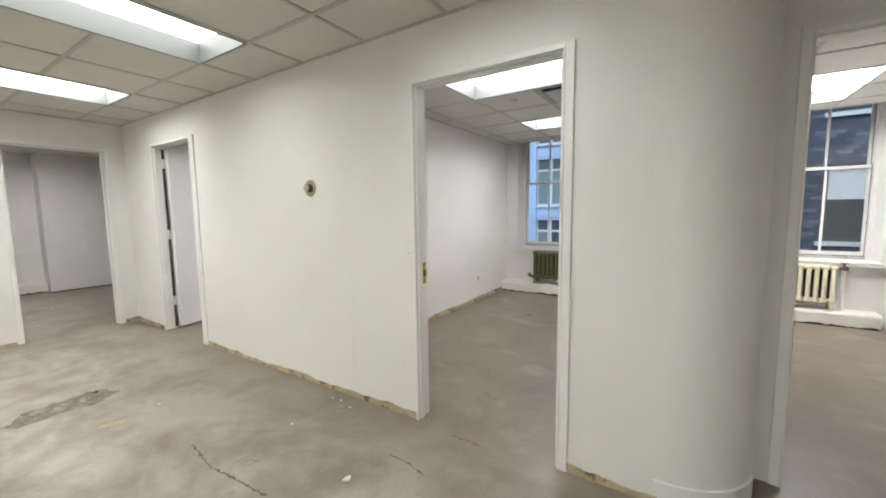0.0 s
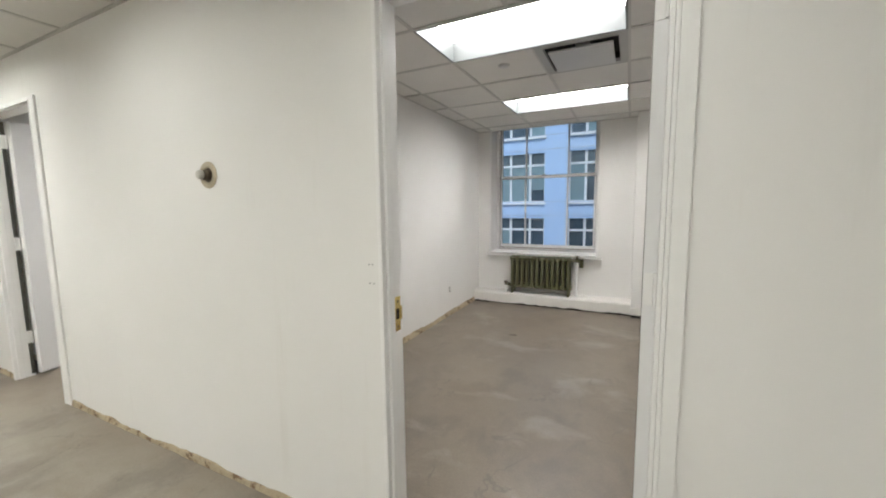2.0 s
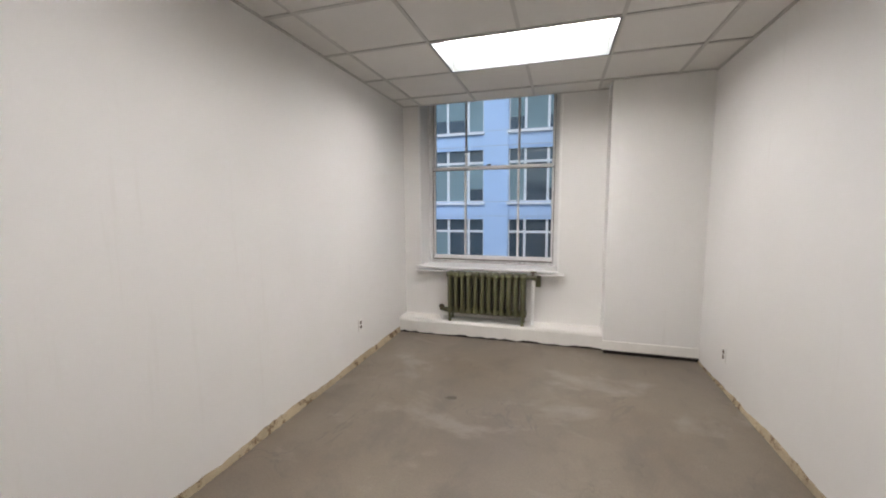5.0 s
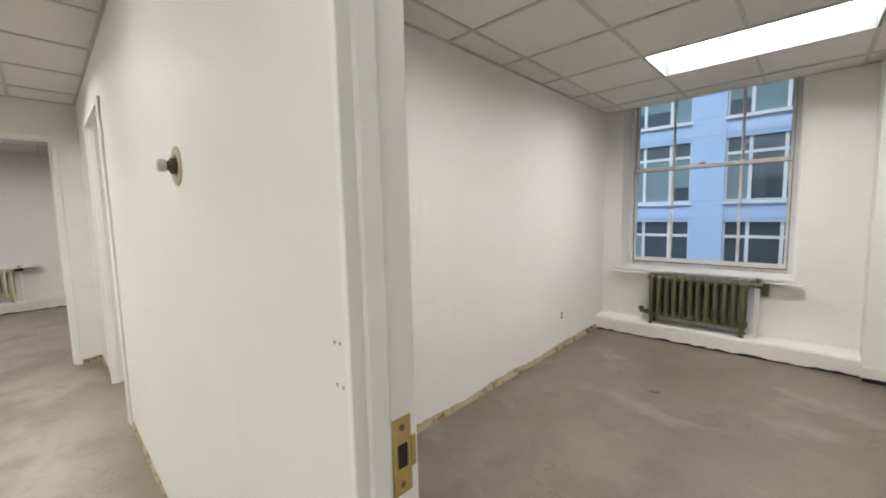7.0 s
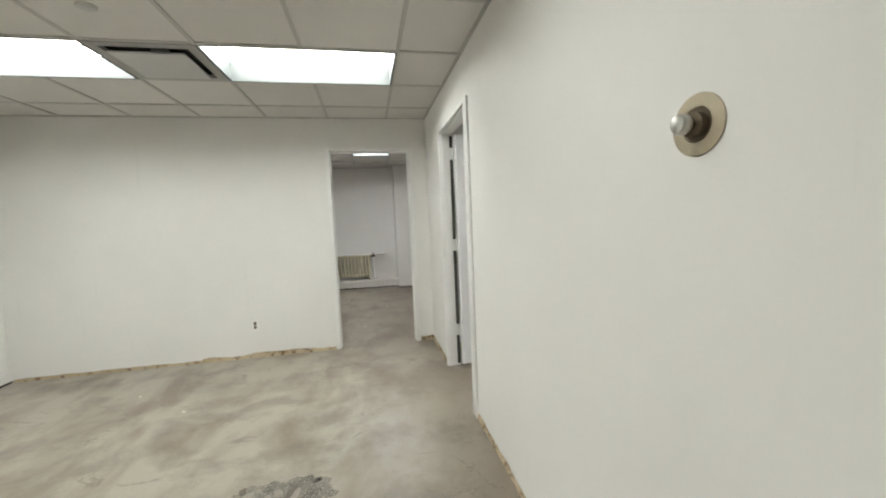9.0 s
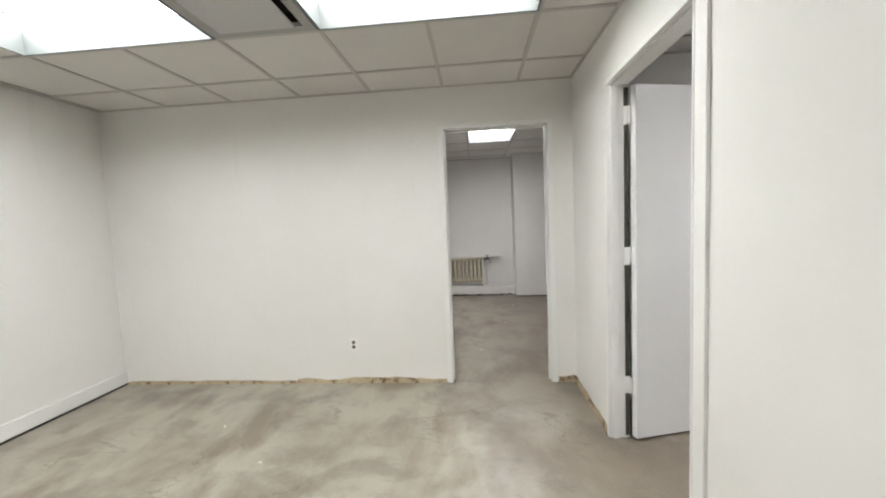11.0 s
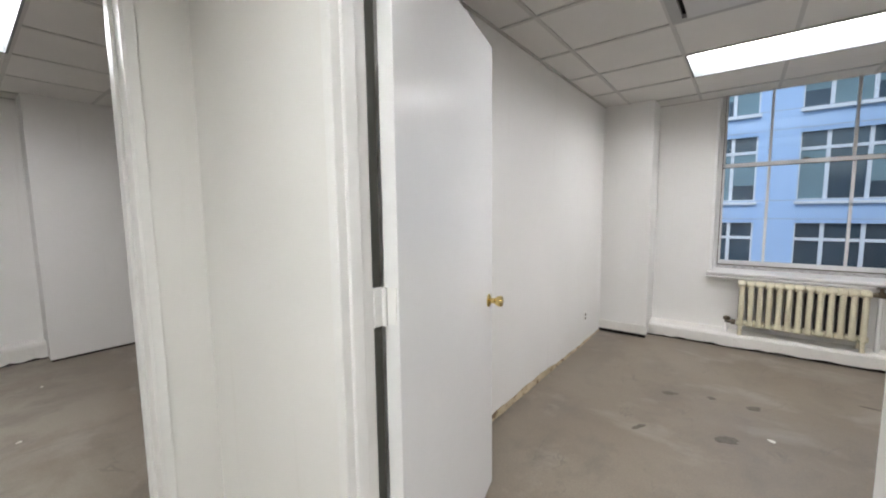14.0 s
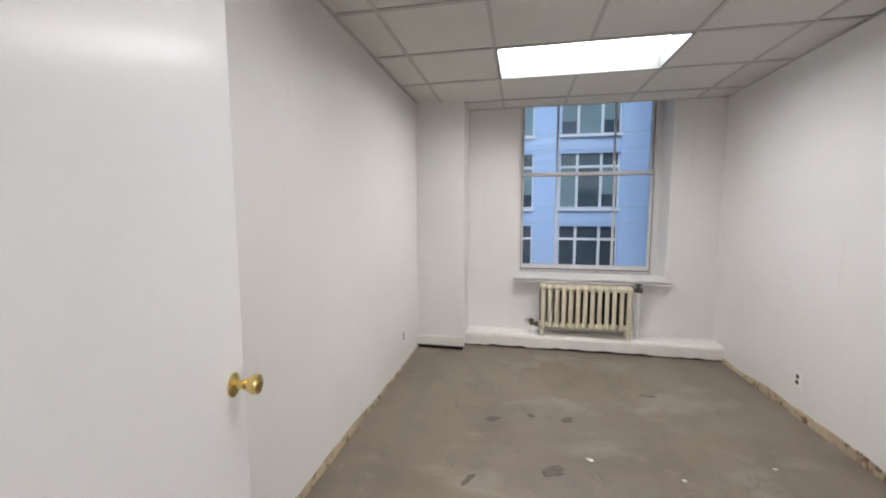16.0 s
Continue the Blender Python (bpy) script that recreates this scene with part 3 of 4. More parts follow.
for fr_, x, s in ((fa, A1 - 0.0095, -1), (fb, B0 + 0.0095, 1)):
    # dark strips on the hinge jambs, between the hinges
    for z0, z1 in ((0.02, 0.29), (0.40, 1.092), (1.202, 1.925), (2.035, 2.14)):
        part("dark_rabbet", boxes(tuple(sorted((x, x + s * 0.003))) + (2.322 if s < 0 else 2.334, 2.361, z0, z1)), RABBET, fr_, "dark strip in the hinge rabbet")
    for z in (0.345, 1.147, 1.98):
        part("hinge_plate", boxes(tuple(sorted((x, x + s * 0.004))) + (2.336, 2.364, z - 0.05, z + 0.05)), TRIM, fr_)
for z in (1.147, 1.98, 0.345):
    part("hinge_plate", boxes((-6.165, -6.12, L1 - 0.014, L1 - 0.0095, z - 0.05, z + 0.05)), TRIM, fl)


# ---- windows ----
def window(name, x0, x1, label):
    """A double-hung sash window: frame, two sashes of three lights each, stool and apron."""
    t = thing(name, pose(0, 0, 0), label, "window", kind="structure")
    f0, f1 = x0 + 0.03, x1 - 0.045
    part("window_frame", soft_box(x0, f0, 6.84, 6.99, SILL, HEAD, 0.004), SASH, t)
    part("window_frame", soft_box(f1, x1, 6.84, 6.99, SILL, HEAD, 0.004), SASH, t)
    part("window_frame", soft_box(f0, f1, 6.84, 6.99, SILL - 0.01, SILL + 0.03, 0.004), WORN, t, "weathered lower frame")
    part("casing", soft_box(x0 - 0.022, x0 + 0.002, WY0 - 0.012, WY0, SILL + 0.004, HEAD, 0.004), TRIM, t)
    part("casing", soft_box(x1 - 0.002, x1 + 0.022, WY0 - 0.012, WY0, SILL + 0.004, HEAD, 0.004), TRIM, t)
    part("window_sill", soft_box(x0 - 0.035, x1 + 0.01, 6.485, WY0, SILL - 0.018, SILL + 0.003, 0.005), TRIM, t)
    part("ledge", soft_box(x0 - 0.045, x1 + 0.075, 6.468, WY0, SILL - 0.050, SILL - 0.036, 0.004), TRIM, t, "thin painted ledge below the sill")
    part("stool", boxes((x0, x1, WY0, 6.84, SILL, SILL + 0.003)), TRIM, t)
    part("apron", soft_box(x0 - 0.02, x1 + 0.02, 6.535, WY0, SILL - 0.0355, SILL - 0.019, 0.003), TRIM, t)
    g0, g1 = f0 + 0.025, f1 - 0.03
    cuts = [g0, g0 + 0.275 * (g1 - g0), g0 + 0.73 * (g1 - g0), g1]
    for sash, ya, yb, z0, z1, lo, up in (("lower_sash", 6.90, 6.94, SILL + 0.03, 1.865, 0.055, 0.04), ("upper_sash", 6.945, 6.985, 1.835, HEAD, 0.035, 0.05)):
        s = part(sash, boxes((f0, g0, ya, yb, z0, z1), (g1, f1, ya, yb, z0, z1), (g0, g1, ya, yb, z0, z0 + lo), (g0, g1, ya, yb, z1 - up, z1)), SASH, t)
        for c in cuts[1:3]:
            part("muntin", soft_box(c - 0.012, c + 0.012, ya + 0.006, yb - 0.006, z0 + lo, z1 - up, 0.003), SASH, s)
        for a, b in zip(cuts, cuts[1:]):
            k = part("pane", boxes((a, b, ya + 0.018, ya + 0.022, z0 + lo, z1 - up)), GLASS, s, "clear glass")
            k.visible_shadow = False
    # dark strips for the running gaps round the sashes and the shadow lines under the rails
    for k0, k1, ya, z0, z1 in ((f0, f0 + 0.007, 6.896, SILL + 0.03, 1.865), (f1 - 0.007, f1, 6.896, SILL + 0.03, 1.865), (f0, f0 + 0.006, 6.941, 1.87, HEAD), (f1 - 0.006, f1, 6.941, 1.87, HEAD),
                               (f0 + 0.008, f1 - 0.008, 6.896, SILL + 0.031, SILL + 0.041), (f0 + 0.008, f1 - 0.008, 6.896, 1.818, 1.826)):
        part("sash_dark_line", boxes((k0, k1, ya, ya + 0.003, z0, z1)), RUST, t, "dark strip for the sash's gaps and rail shadow lines")
    lock = part("sash_lock", lathe([(0.028, 0.0), (0.028, 0.012), (0.012, 0.02)], "z", 14), RUST, t, "tarnished sash lock", True, at=pose((cuts[1] + cuts[2]) / 2 - 0.03, 6.92, 1.866))
    for c in ((cuts[1] + cuts[2]) / 2 - 0.12, (cuts[1] + cuts[2]) / 2 + 0.02):
        part("sash_lift", soft_box(c, c + 0.10, 6.885, 6.90, SILL + 0.045, SILL + 0.06, 0.003), SASH, t)
    return t


window("window_a", *WIN["a"], "tall white double-hung window above the green radiator")
window("window_b", *WIN["b"], "tall white double-hung window above the cream radiator")
window("window_r", *WIN["r"], "tall white double-hung window facing a brick wall")


# ---- radiators ----
def radiator(name, at, n, pitch, mat, label, cover=False):
    """A cast-iron column radiator of n sections along its own x, standing on z 0, front towards -y, with valve and pipes."""
    t = thing("radiator", at, label, "radiator", "cast-iron radiators")
    h, d, foot = 0.535, 0.17, 0.075
    def section(legs):
        bm = bmesh.new()
        w = pitch * 0.5
        # rounded front and back columns, a bulged top and bottom header
        for y, k in ((-d / 2 + 0.022, 1.25), (d / 2 - 0.022, 1.0)):
            c = lathe([(0.0, foot + 0.02), (0.0175, foot + 0.035), (0.017, h - 0.05), (0.0, h - 0.03)], "z", 12)
            for v in c.verts:
                v.co.x *= k
                v.co.y += y
            tmp = bpy.data.meshes.new("tmp")
            c.to_mesh(tmp)
            bm.from_mesh(tmp)
            bpy.data.meshes.remove(tmp)
            c.free()
        for z, r in ((foot + 0.035, 0.030), (h - 0.035, 0.034)):
            k = 14
            rings = []
            for x, f in ((-w * 0.98, 0.78), (-w * 0.5, 1.0), (w * 0.5, 1.0), (w * 0.98, 0.78)):
                ring = []
                for i in range(k):
                    a = 2 * math.pi * i / k
                    ring.append(bm.verts.new((x, (d / 2 - 0.004) * f * math.copysign(abs(math.cos(a)) ** 0.6, math.cos(a)), z + r * f * math.copysign(abs(math.sin(a)) ** 0.8, math.sin(a)))))
                rings.append(ring)
            for a, b in zip(rings, rings[1:]):
                for i in range(k):
                    bm.faces.new((a[i], a[(i + 1) % k], b[(i + 1) % k], b[i]))
            bm.faces.new(rings[0])
            bm.faces.new(rings[-1])
        if legs:
            for y in (-d / 2 + 0.022, d / 2 - 0.022):
                c = lathe([(0.020, 0.0), (0.020, 0.012), (0.013, 0.03), (0.017, foot + 0.02)], "z", 10)
                for v in c.verts:
                    v.co.y += y
                tmp = bpy.data.meshes.new("tmp")
                c.to_mesh(tmp)
                bm.from_mesh(tmp)
                bpy.data.meshes.remove(tmp)
                c.free()
        return bm
    mid, end = None, None
    for i in range(n):
        m = pose((i - (n - 1) / 2) * pitch, 0, 0)
        if i in (0, n - 1):
            if end is None:
                end = part("section", section(True), mat, t, smooth=True, at=m)
                continue
            src = end
        else:
            if mid is None:
                mid = part("section", section(False), mat, t, smooth=True, at=m)
                continue
            src = mid
        o = new("section", src.data)
        o.parent, o.matrix_basis = t, m
    # dark blocks between the front and back columns, added for the shade in the gaps
    shade_block = part("shade_block", soft_box(-0.027, 0.027, -0.022, 0.03, foot + 0.05, h - 0.055, 0.008), GAP_SHADE, t, "dark block standing in for shade between columns", at=pose(-(n - 1) / 2 * pitch, 0, 0))
    for i in range(1, n):
        o = new("shade_block", shade_block.data)
        o.parent, o.matrix_basis = t, pose((i - (n - 1) / 2) * pitch, 0, 0)
        tagged(o, "dark block standing in for shade between columns")
    x = n * pitch / 2
    # steam trap low at one end, valve and riser at the other
    v = part("low_valve", lathe([(0.016, 0.0), (0.016, 0.05), (0.026, 0.052), (0.026, 0.085), (0.014, 0.088)], "x", 14), mat if mat is OLIVE else RUST, t, "low return valve", True, at=pose(-x - 0.09, 0, foot + 0.03))
    part("valve_cap", lathe([(0.024, 0.0), (0.030, 0.006), (0.030, 0.028), (0.018, 0.036)], "z", 14), RUST, v, smooth=True, at=pose(0.015, 0, 0.015))
    part("drop_pipe", lathe([(0.013, 0.0), (0.013, foot + 0.02)], "z", 12), TRIM, t, smooth=True, at=pose(-x - 0.075, 0, 0))
    part("riser", lathe([(0.0165, 0.0), (0.0165, h - 0.04)], "z", 14), TRIM, t, "white painted riser pipe", True, at=pose(x + 0.062, 0.01, 0))
    e = part("top_valve", lathe([(0.020, -0.065), (0.020, 0.0), (0.027, 0.003), (0.027, 0.05), (0.018, 0.055)], "x", 14), RUST if mat is not OLIVE else OLIVE, t, "dark radiator valve", True, at=pose(x + 0.045, 0.01, h - 0.04))
    part("bonnet", lathe([(0.021, -0.03), (0.024, 0.0), (0.015, 0.02), (0.010, 0.045)], "z", 14), RUST, e, smooth=True, at=pose(0.017, 0, 0.01))
    part("handwheel", lathe([(0.012, 0.0), (0.032, 0.004), (0.034, 0.010), (0.030, 0.014), (0.008, 0.014)], "z", 18), RUST, e, smooth=True, at=pose(0.017, 0, 0.05))
    return t


radiator("radiator", pose(-1.70, 6.43, 0.17), 12, 0.0705, OLIVE, "olive green cast-iron radiator standing on the curb")
radiator("radiator", pose(-3.99, 6.43, 0.145), 13, 0.069, CREAM, "cream painted cast-iron radiator standing on the curb")
radiator("radiator", pose(1.03, 6.43, 0.17), 13, 0.0705, CREAM, "cream cast-iron radiator under the far window")
radiator("radiator", pose(-9.865, 1.23, 0.17, 0, 0, 90), 10, 0.0705, CREAM, "cream cast-iron radiator in the end room")
tagged(put("shelf_ledge", soft_box(-9.95, -9.79, 0.72, 1.87, 0.700, 0.710, 0.002), TRIM), "thin white ledge above the end room radiator", "ledge", kind="structure")
box_on_pipe = thing("pipe_box", pose(-1.165, 6.525, 0.56), "olive painted metal box on the wall beside the radiator", "pipe box")
part("body", soft_box(-0.026, 0.026, -0.035, 0.035, 0.0, 0.135, 0.006), OLIVE, box_on_pipe)


# ---- small fittings ----
def outlet(at, where):
    """A duplex socket, its face towards its own -y."""
    t = thing("wall_outlet", at, "white duplex wall outlet with dark sockets, " + where, "outlet", "wall outlets")
    part("cover_plate", soft_box(-0.035, 0.035, -0.006, 0.0, -0.057, 0.057, 0.002), IVORY, t)
    for z in (-0.02, 0.02):
        part("socket", lathe([(0.0165, -0.0055), (0.0165, -0.0075)], "y", 16), RUST, t, "dark socket", at=pose(0, 0, z))
    part("screw", lathe([(0.003, -0.006), (0.003, -0.0075)], "y", 8), STEEL, t)


outlet(pose(-2.67, 5.467, 0.345, 0, 0, 90), "low on the partition")
outlet(pose(0.25, 5.765, 0.27, 0, 0, -90), "low on the side wall")
outlet(pose(-5.69, 5.67, 0.28, 0, 0, 90), "low on the side wall")
outlet(pose(-2.735, 5.37, 0.26, 0, 0, -90), "low on the partition")
outlet(pose(-6.03, 0.336, 0.350, 0, 0, 90), "low on the end wall")

t = thing("pipe_stub", pose(-2.432, 2.25, 1.575), "capped steel pipe stub in a round beige wall plate", "pipe stub")
bm = bmesh.new()
seg = 36
prof = [(0.064, -0.001), (0.064, -0.004), (0.060, -0.006), (0.037, -0.006), (0.034, -0.001)]
rings = [[bm.verts.new((r * math.cos(2 * math.pi * i / seg), h, r * math.sin(2 * math.pi * i / seg))) for i in range(seg)] for r, h in prof]
for a, b in zip(rings, rings[1:]):
    for i in range(seg):
        bm.faces.new((a[i], a[(i + 1) % seg], b[(i + 1) % seg], b[i]))
part("escutcheon", bm, BEIGE, t, "round beige wall plate", True)
part("backing", lathe([(0.037, -0.0005), (0.037, -0.0015)], "y", 30), RUST, t, "dark opening in the wall")
part("coupling", lathe([(0.026, -0.001), (0.026, -0.018), (0.020, -0.022)], "y", 24), RUST, t, "aged pipe coupling", True)
part("nipple", lathe([(0.015, -0.022), (0.015, -0.036)], "y", 20), RUST, t, smooth=True)
part("cap", lathe([(0.019, -0.032), (0.021, -0.035), (0.021, -0.048), (0.017, -0.054), (0.008, -0.056)], "y", 24), STEEL, t, "shiny steel pipe cap", True)
for x, z in ((-1.49, 1.189), (-1.473, 1.19), (-1.488, 1.115), (-1.469, 1.115)):
    tagged(put("screw_hole", lathe([(0.0035, 2.2495), (0.0035, 2.2485)], "y", 10), GREYMETAL), "small old screw hole in the wall", "screw hole", "old screw holes").location = (x - 0.002, 0, z)

tagged(put("nail_hole", lathe([(0.006, 0.0), (0.006, 0.001)], "x", 10), GREYMETAL), "small old nail hole in the partition", "nail hole").matrix_basis = pose(-2.6705, 2.888, 1.208)


# ---- what removed baseboards left ----
def glue_strip(p0, p1, n, h, seed, cover=1.0):
    """A ragged strip of old glue and torn board along a wall's foot from p0 to p1, proud along n."""
    rnd = random.Random(seed)
    length = (Vector(p1) - Vector(p0)).length
    d = (Vector(p1) - Vector(p0)) / length
    n = Vector(n)
    bm = bmesh.new()
    k = max(6, int(length / 0.035))
    prev, level = None, h
    for i in range(k + 1):
        level = min(h * 1.35, max(h * 0.35, level + rnd.uniform(-0.16, 0.16) * h))
        z = level * (1.0 if rnd.random() < cover else 0.5)
        b = Vector(p0) + d * (length * i / k)
        prd = 0.004 + rnd.uniform(0, 0.005)
        col = [bm.verts.new(((b + n * (prd + 0.004)).x, (b + n * (prd + 0.004)).y, 0.0)),
               bm.verts.new(((b + n * prd).x, (b + n * prd).y, z * 0.8)), bm.verts.new((b.x + n.x * 0.0015, b.y + n.y * 0.0015, z))]
        if prev:
            for a in range(2):
                bm.faces.new((prev[a], col[a], col[a + 1], prev[a + 1]))
        prev = col
    structure("glue_strip", bm, SCAR, "ragged tan strip of old glue at the wall's foot", "glue strip")


for p0, p1, n, h, s in (((A0 - 0.015, 2.25), (B1 + 0.045, 2.25), (0, -1), 0.05, 1), ((B0 - 0.045, 2.25), (-6.03, 2.25), (0, -1), 0.04, 2), ((A1 + 0.045, 2.25), (-0.02, 2.25), (0, -1), 0.05, 3),
                        ((-2.67, 2.37), (-2.67, 6.34), (1, 0), 0.048, 4), ((0.25, 2.71), (0.25, 6.27), (-1, 0), 0.042, 5), ((-5.69, 2.37), (-5.69, 6.18), (1, 0), 0.04, 6),
                        ((-2.735, 2.37), (-2.735, 6.34), (-1, 0), 0.045, 7), ((-6.03, -0.2), (-6.03, L0 - 0.045), (1, 0), 0.045, 8), ((-6.03, -1.85), (-6.03, -0.2), (1, 0), 0.025, 9), ((-6.03, L1 + 0.045), (-6.03, 2.24), (1, 0), 0.05, 10)):
    glue_strip((*p0, 0), (*p1, 0), (*n, 0), h, s)


# ---- marks and crumbs on the floor ----
def blot(name, x, y, rx, ry, turn, mat, label, category, seed, h=0.003):
    """A low uneven-edged mark lying on the floor."""
    rnd = random.Random(seed)
    bm = bmesh.new()
    k = 40
    ph = [rnd.uniform(0, 6.28) for _ in range(5)]
    f = [1 + sum(0.22 / (j + 1) * math.sin((j + 2) * 2 * math.pi * i / k + ph[j]) for j in range(5)) * 0.8 + rnd.uniform(-0.13, 0.13) for i in range(k)]
    o = [bm.verts.new((rx * g * math.cos(2 * math.pi * i / k), ry * g * math.sin(2 * math.pi * i / k), 0.0005)) for i, g in enumerate(f)]
    q = [bm.verts.new((v.co.x * 0.9, v.co.y * 0.9, h)) for v in o]
    c = bm.verts.new((0, 0, h))
    for i in range(k):
        j = (i + 1) % k
        bm.faces.new((o[i], o[j], q[j], q[i]))
        bm.faces.new((q[i], q[j], c))
    ob = put(name, bm, mat)
    ob.matrix_basis = pose(x, y, 0, 0, 0, turn)
    return tagged(ob, label, category)


blot("floor_patch", -3.74, 1.04, 0.16, 0.26, -6, PATCH, "dark scraped rough patch in the concrete floor", "floor patch", 5)
rp = random.Random(8)
for i in range(9):
    blot("floor_flake", -3.76 + rp.uniform(-0.12, 0.12), 1.03 + rp.uniform(-0.2, 0.2), rp.uniform(0.02, 0.06), rp.uniform(0.012, 0.03), rp.uniform(-40, 40), FLAKE if i % 3 else STAIN, "pale flake of skim on the scraped patch" if i % 3 else "black fleck in the scraped patch", "skim flake", 60 + i, 0.005)
blot("floor_smear", -3.13, 1.14, 0.10, 0.022, 70, TAN, "short tan smear on the concrete floor", "smear", 6, 0.0015)
for i, (x, y, rx, ry, tn) in enumerate(((-4.447, 4.432, 0.07, 0.04, 20), (-4.898, 4.279, 0.05, 0.02, 60), (-4.807, 4.911, 0.05, 0.03, 10), (-4.308, 4.994, 0.05, 0.03, 30), (-1.7, 5.05, 0.05, 0.02, 20), (-3.66, 5.47, 0.06, 0.015, 0), (-4.55, 5.0, 0.03, 0.02, 0))):
    blot("floor_stain", x, y, rx, ry, tn, STAIN, "small dark stain on the concrete floor", "stain", 20 + i, 0.0015)


def crack(points, width, seed):
    """A hairline crack through some floor points, as a thin dark ribbon of uneven width."""
    rnd = random.Random(seed)
    bm = bmesh.new()
    prev = None
    for (x0, y0), (x1, y1) in zip(points, points[1:]):
        d = Vector((x1 - x0, y1 - y0))
        n = Vector((-d.y, d.x)).normalized()
        k = max(3, int(d.length / 0.02))
        for i in range(k + 1):
            c = Vector((x0, y0)) + d * (i / k) + n * rnd.uniform(-0.006, 0.006)
            w = width * (0.25 + 1.6 * rnd.random() ** 2)
            cur = [bm.verts.new((c.x + n.x * w, c.y + n.y * w, 0.0012)), bm.verts.new((c.x - n.x * w, c.y - n.y * w, 0.0012))]
            if prev:
                bm.faces.new((prev[0], cur[0], cur[1], prev[1]))
            prev = cur
    tagged(put("floor_crack", bm, CRACK), "thin dark crack in the concrete floor", "floor crack", kind="structure")


crack([(-2.43, 1.295), (-2.09, 1.25), (-1.886, 1.273), (-1.655, 1.286)], 0.0065, 1)
crack([(-1.343, 1.855), (-1.2, 1.85), (-1.056, 1.815)], 0.0065, 2)
crack([(-1.141, 2.208), (-0.939, 2.198)], 0.006, 3)


def chip(x, y, s, seed):
    rnd = random.Random(seed)
    bm = bmesh.new()
    bmesh.ops.create_icosphere(bm, subdivisions=1, radius=s)
    for v in bm.verts:
        v.co = Vector((v.co.x * rnd.uniform(0.7, 1.8), v.co.y * rnd.uniform(0.6, 1.1), v.co.z * 0.45))
    lowest = min(v.co.z for v in bm.verts)
    for v in bm.verts:
        v.co.z -= lowest
    ob = put("plaster_chip", bm, CHIP)
    ob.matrix_basis = pose(x, y, 0, 0, 0, rnd.uniform(0, 180))
    tagged(ob, "small white plaster crumb on the floor", "plaster crumb", "plaster crumbs")


for i, (x, y, s) in enumerate(((-4.232, 4.562, 0.016), (-3.774, 4.487, 0.011), (-3.245, 4.683, 0.010), (-1.394, 1.578, 0.022), (-7.486, 1.482, 0.016), (-6.828, 1.456, 0.014), (-8.625, 1.165, 0.014), (-7.9, 1.8, 0.012),
                               (-1.2, 1.35, 0.010), (-2.1, 1.75, 0.012), (-2.065, 2.143, 0.009), (-1.931, 2.107, 0.010), (-2.151, 2.139, 0.006), (-3.172, 1.404, 0.009), (-2.01, 2.09, 0.006), (-1.97, 2.03, 0.005), (-4.9, 0.1, 0.012), (-5.3, -0.4, 0.010), (-8.9, 2.0, 0.012))):
    chip(x, y, s, 40 + i)


# ---- across the street ----
structure("ground", boxes((-900, 900, -900, 900, -18.2, -18)), ASPHALT, "dark asphalt street far below", "ground")
FY = 18.8
tower = thing("office_building", pose(0, FY, -18), "pale panelled office building with banded windows across the street", "building")
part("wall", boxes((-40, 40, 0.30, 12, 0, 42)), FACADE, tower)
part("roof", boxes((-40.2, 40.2, -0.2, 12.2, 42, 42.5)), FACADE_LINE, tower)
starts = [-9.9 - 3.5 * i for i in range(5, -1, -1)] + [-6.43, -3.08] + [0.55 + 3.5 * i for i in range(6)]
GW, UH, PITCH = 2.30, 2.2, 2.95
edge = -40.0
for s in starts + [40.0]:
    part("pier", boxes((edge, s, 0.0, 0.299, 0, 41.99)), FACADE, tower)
    edge = s + GW
floors = [0.85 - UH + PITCH * k + 18 for k in range(-3, 5)]
for s in starts:
    low = 0.0
    for z in floors + [41.99]:
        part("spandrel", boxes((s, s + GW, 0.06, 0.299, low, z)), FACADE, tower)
        if z < 41:
            part("ledge", boxes((s - 0.05, s + GW + 0.05, -0.07, 0.059, z - 0.12, z - 0.02)), FAR_FRAME, tower)
        low = z + UH
for z in floors:
    part("joint", boxes((-40, 40, -0.003, 0.001, z - 0.62, z - 0.60)), FACADE_LINE, tower)
    part("joint", boxes((-40, 40, -0.003, 0.001, z + 0.0, z + 0.02)), FACADE_LINE, tower)


def far_window(x, z, seed, shaded):
    w = part("window", boxes((0, GW, 0.22, 0.26, 0, UH)), FAR_GLASS, tower, at=pose(x, 0, z))
    c1, c2, t, e = 0.30 * GW, 0.70 * GW, UH - 0.53, 0.05
    part("frame", boxes((0, e, 0.16, 0.219, 0, UH), (GW - e, GW, 0.16, 0.219, 0, UH), (c1 - e, c1 + e, 0.16, 0.219, 0, UH), (c2 - e, c2 + e, 0.16, 0.219, 0, UH),
                        (e, c1 - e, 0.16, 0.219, 0, e), (c1 + e, c2 - e, 0.16, 0.219, 0, e), (c2 + e, GW - e, 0.16, 0.219, 0, e),
                        (e, c1 - e, 0.16, 0.219, t - e, t + e), (c1 + e, c2 - e, 0.16, 0.219, t - e, t + e), (c2 + e, GW - e, 0.16, 0.219, t - e, t + e)), FAR_FRAME, w)
    rnd = random.Random(seed)
    for a, b in ((e, c1 - e), (c1 + e, c2 - e), (c2 + e, GW - e)):
        if rnd.random() < shaded:
            part("blind", boxes((a, b, 0.205, 0.215, e + rnd.choice((0, 0, 0.5)), t - e)), BLIND, w)


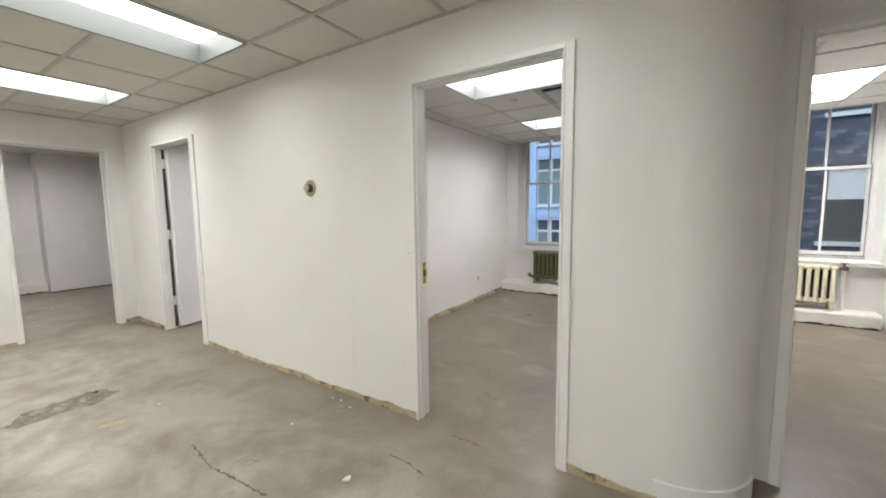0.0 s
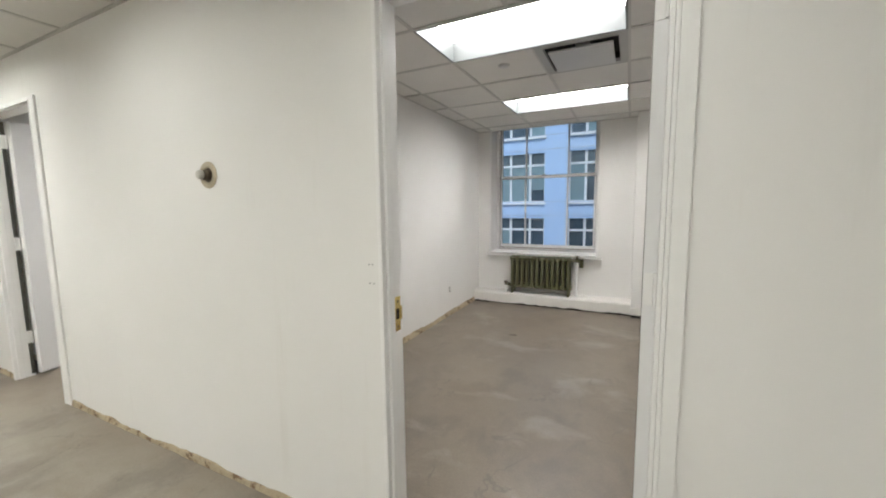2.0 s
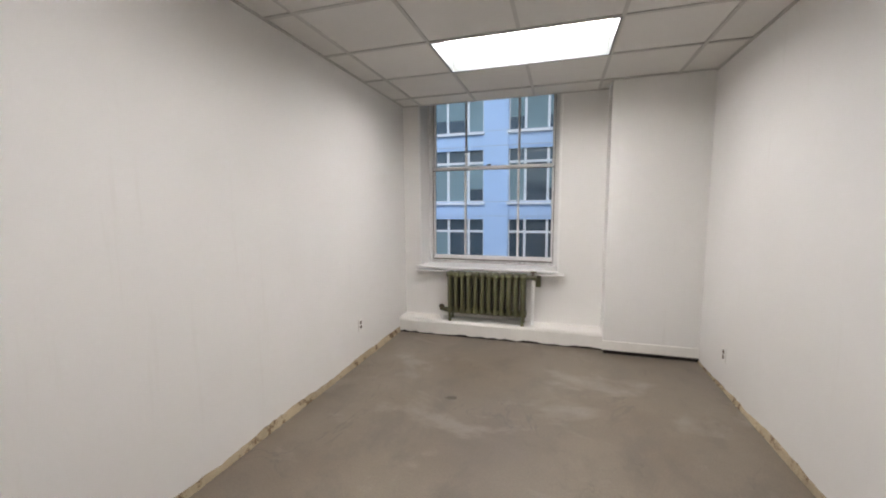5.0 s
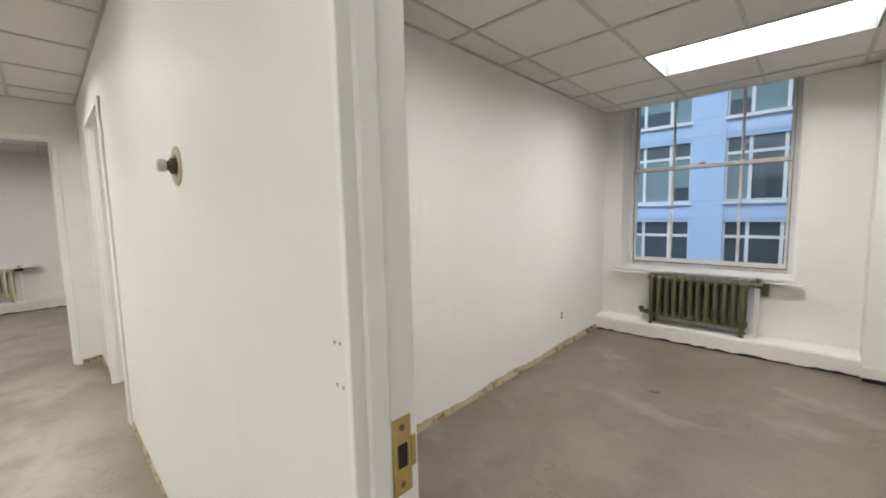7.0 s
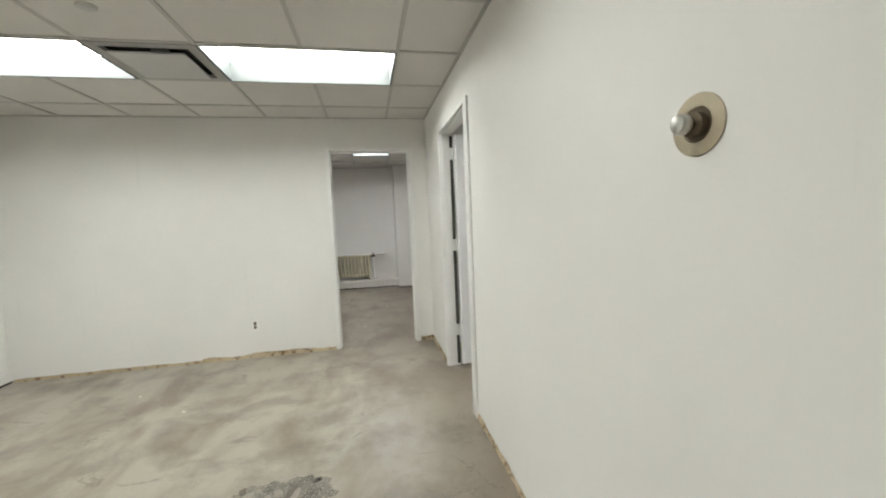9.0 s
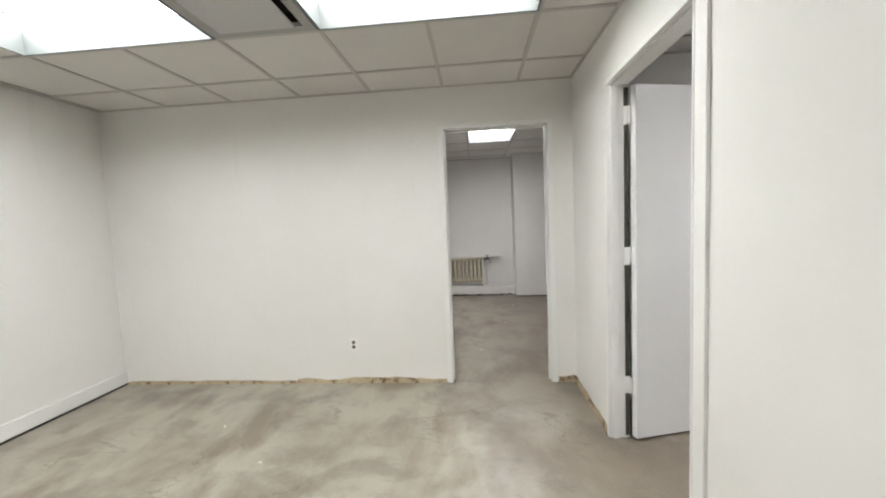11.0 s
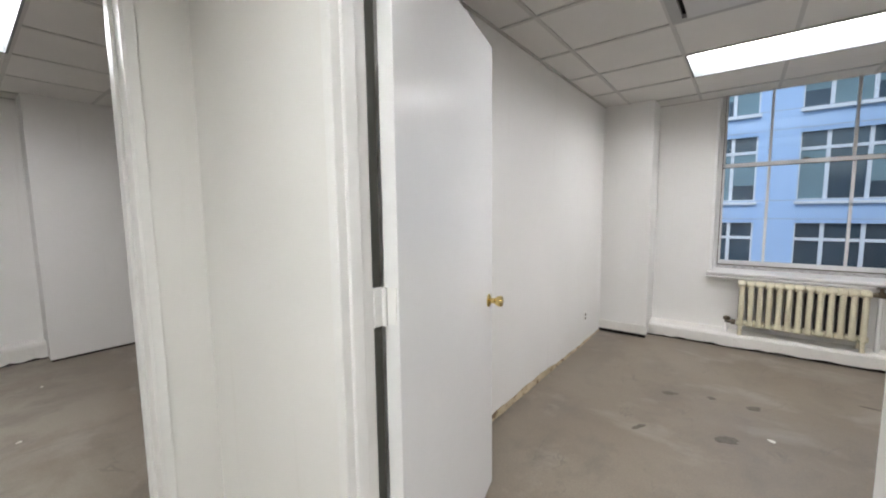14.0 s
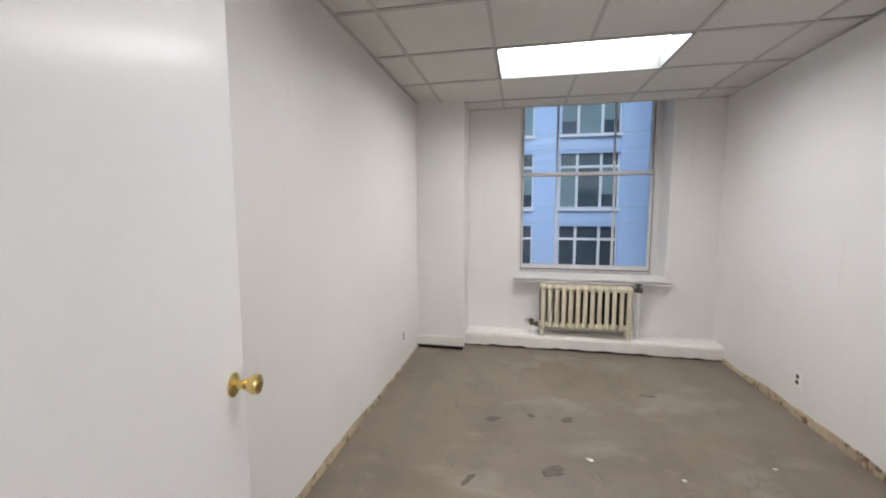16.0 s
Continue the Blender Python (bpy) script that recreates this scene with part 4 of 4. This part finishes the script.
for i, s in enumerate(starts[3:10]):
    for j, z in enumerate(floors):
        far_window(s, z, 100 * i + j, 0.85 if j > 3 else 0.05)

# brick neighbour beyond the far room's window
brick_wall = thing("brick_building", pose(0.2, 10.2, -18), "dark brick neighbouring building with a window", "building")
WX0, WX1, WZ0, WZ1 = 1.93, 2.62, 18.72, 20.12
WZ2, WZ3 = 21.07, 22.4
part("wall", boxes((0, WX0, 0.012, 5, 0, 30), (WX1, 9, 0.012, 5, 0, 30), (WX0, WX1, 0.012, 5, 0, WZ0), (WX0, WX1, 0.012, 5, WZ1, WZ2), (WX0, WX1, 0.012, 5, WZ3, 30), (WX0, WX1, 0.3, 5, WZ0, WZ1), (WX0, WX1, 0.3, 5, WZ2, WZ3)), MORTAR, brick_wall)
for z0, z1 in ((WZ0, WZ1), (WZ2, WZ3)):
    w = part("window", boxes((WX0, WX1, 0.16, 0.18, z0, z1)), DIM_GLASS, brick_wall)
    part("frame", boxes((WX0, WX0 + 0.05, 0.10, 0.159, z0, z1), (WX1 - 0.05, WX1, 0.10, 0.159, z0, z1), (WX0 + 0.05, WX1 - 0.05, 0.10, 0.159, z0, z0 + 0.06), (WX0 + 0.05, WX1 - 0.05, 0.10, 0.159, z1 - 0.05, z1)), MORTAR, w)
    part("sill", boxes((WX0 - 0.1, WX1 + 0.1, -0.06, 0.15, z0 - 0.08, z0 - 0.001)), SASH, brick_wall)
    if z0 == WZ0:
        part("shade", boxes((WX0 + 0.055, WX1 - 0.055, 0.145, 0.155, z0 + 0.78, z1 - 0.055)), SASH, w, "pale half-drawn shade")
bm = boxes((0, 0.20, 0, 0.1, 0, 0.062))
bmesh.ops.recalc_face_normals(bm, faces=bm.faces)
one = bpy.data.meshes.new("brick")
bm.to_mesh(one)
bm.free()
one.materials.append(BRICK)
rest, count = bmesh.new(), 0
for row in range(-22, 40):
    z = 19.2 + row * 0.075
    for col in range(-1, 26):
        x = 0.02 + (col + 0.5 * (row % 2)) * 0.213
        if x < 0 or x > 5 or (x + 0.2 > WX0 and x < WX1 and any(z + 0.06 > q0 - 0.1 and z < q1 for q0, q1 in ((WZ0, WZ1), (WZ2, WZ3)))):
            continue
        if count < 300 and 1.05 < x < 2.6 and -10 < row < 24:
            o = new("brick", one)
            o.parent, o.matrix_basis = brick_wall, pose(x, random.uniform(-0.004, 0.004), z)
            count += 1
        else:
            box(rest, x, x + 0.2, 0, 0.1, z, z + 0.062)
tagged(part("brickwork", rest, BRICK, brick_wall), kind="stuff")
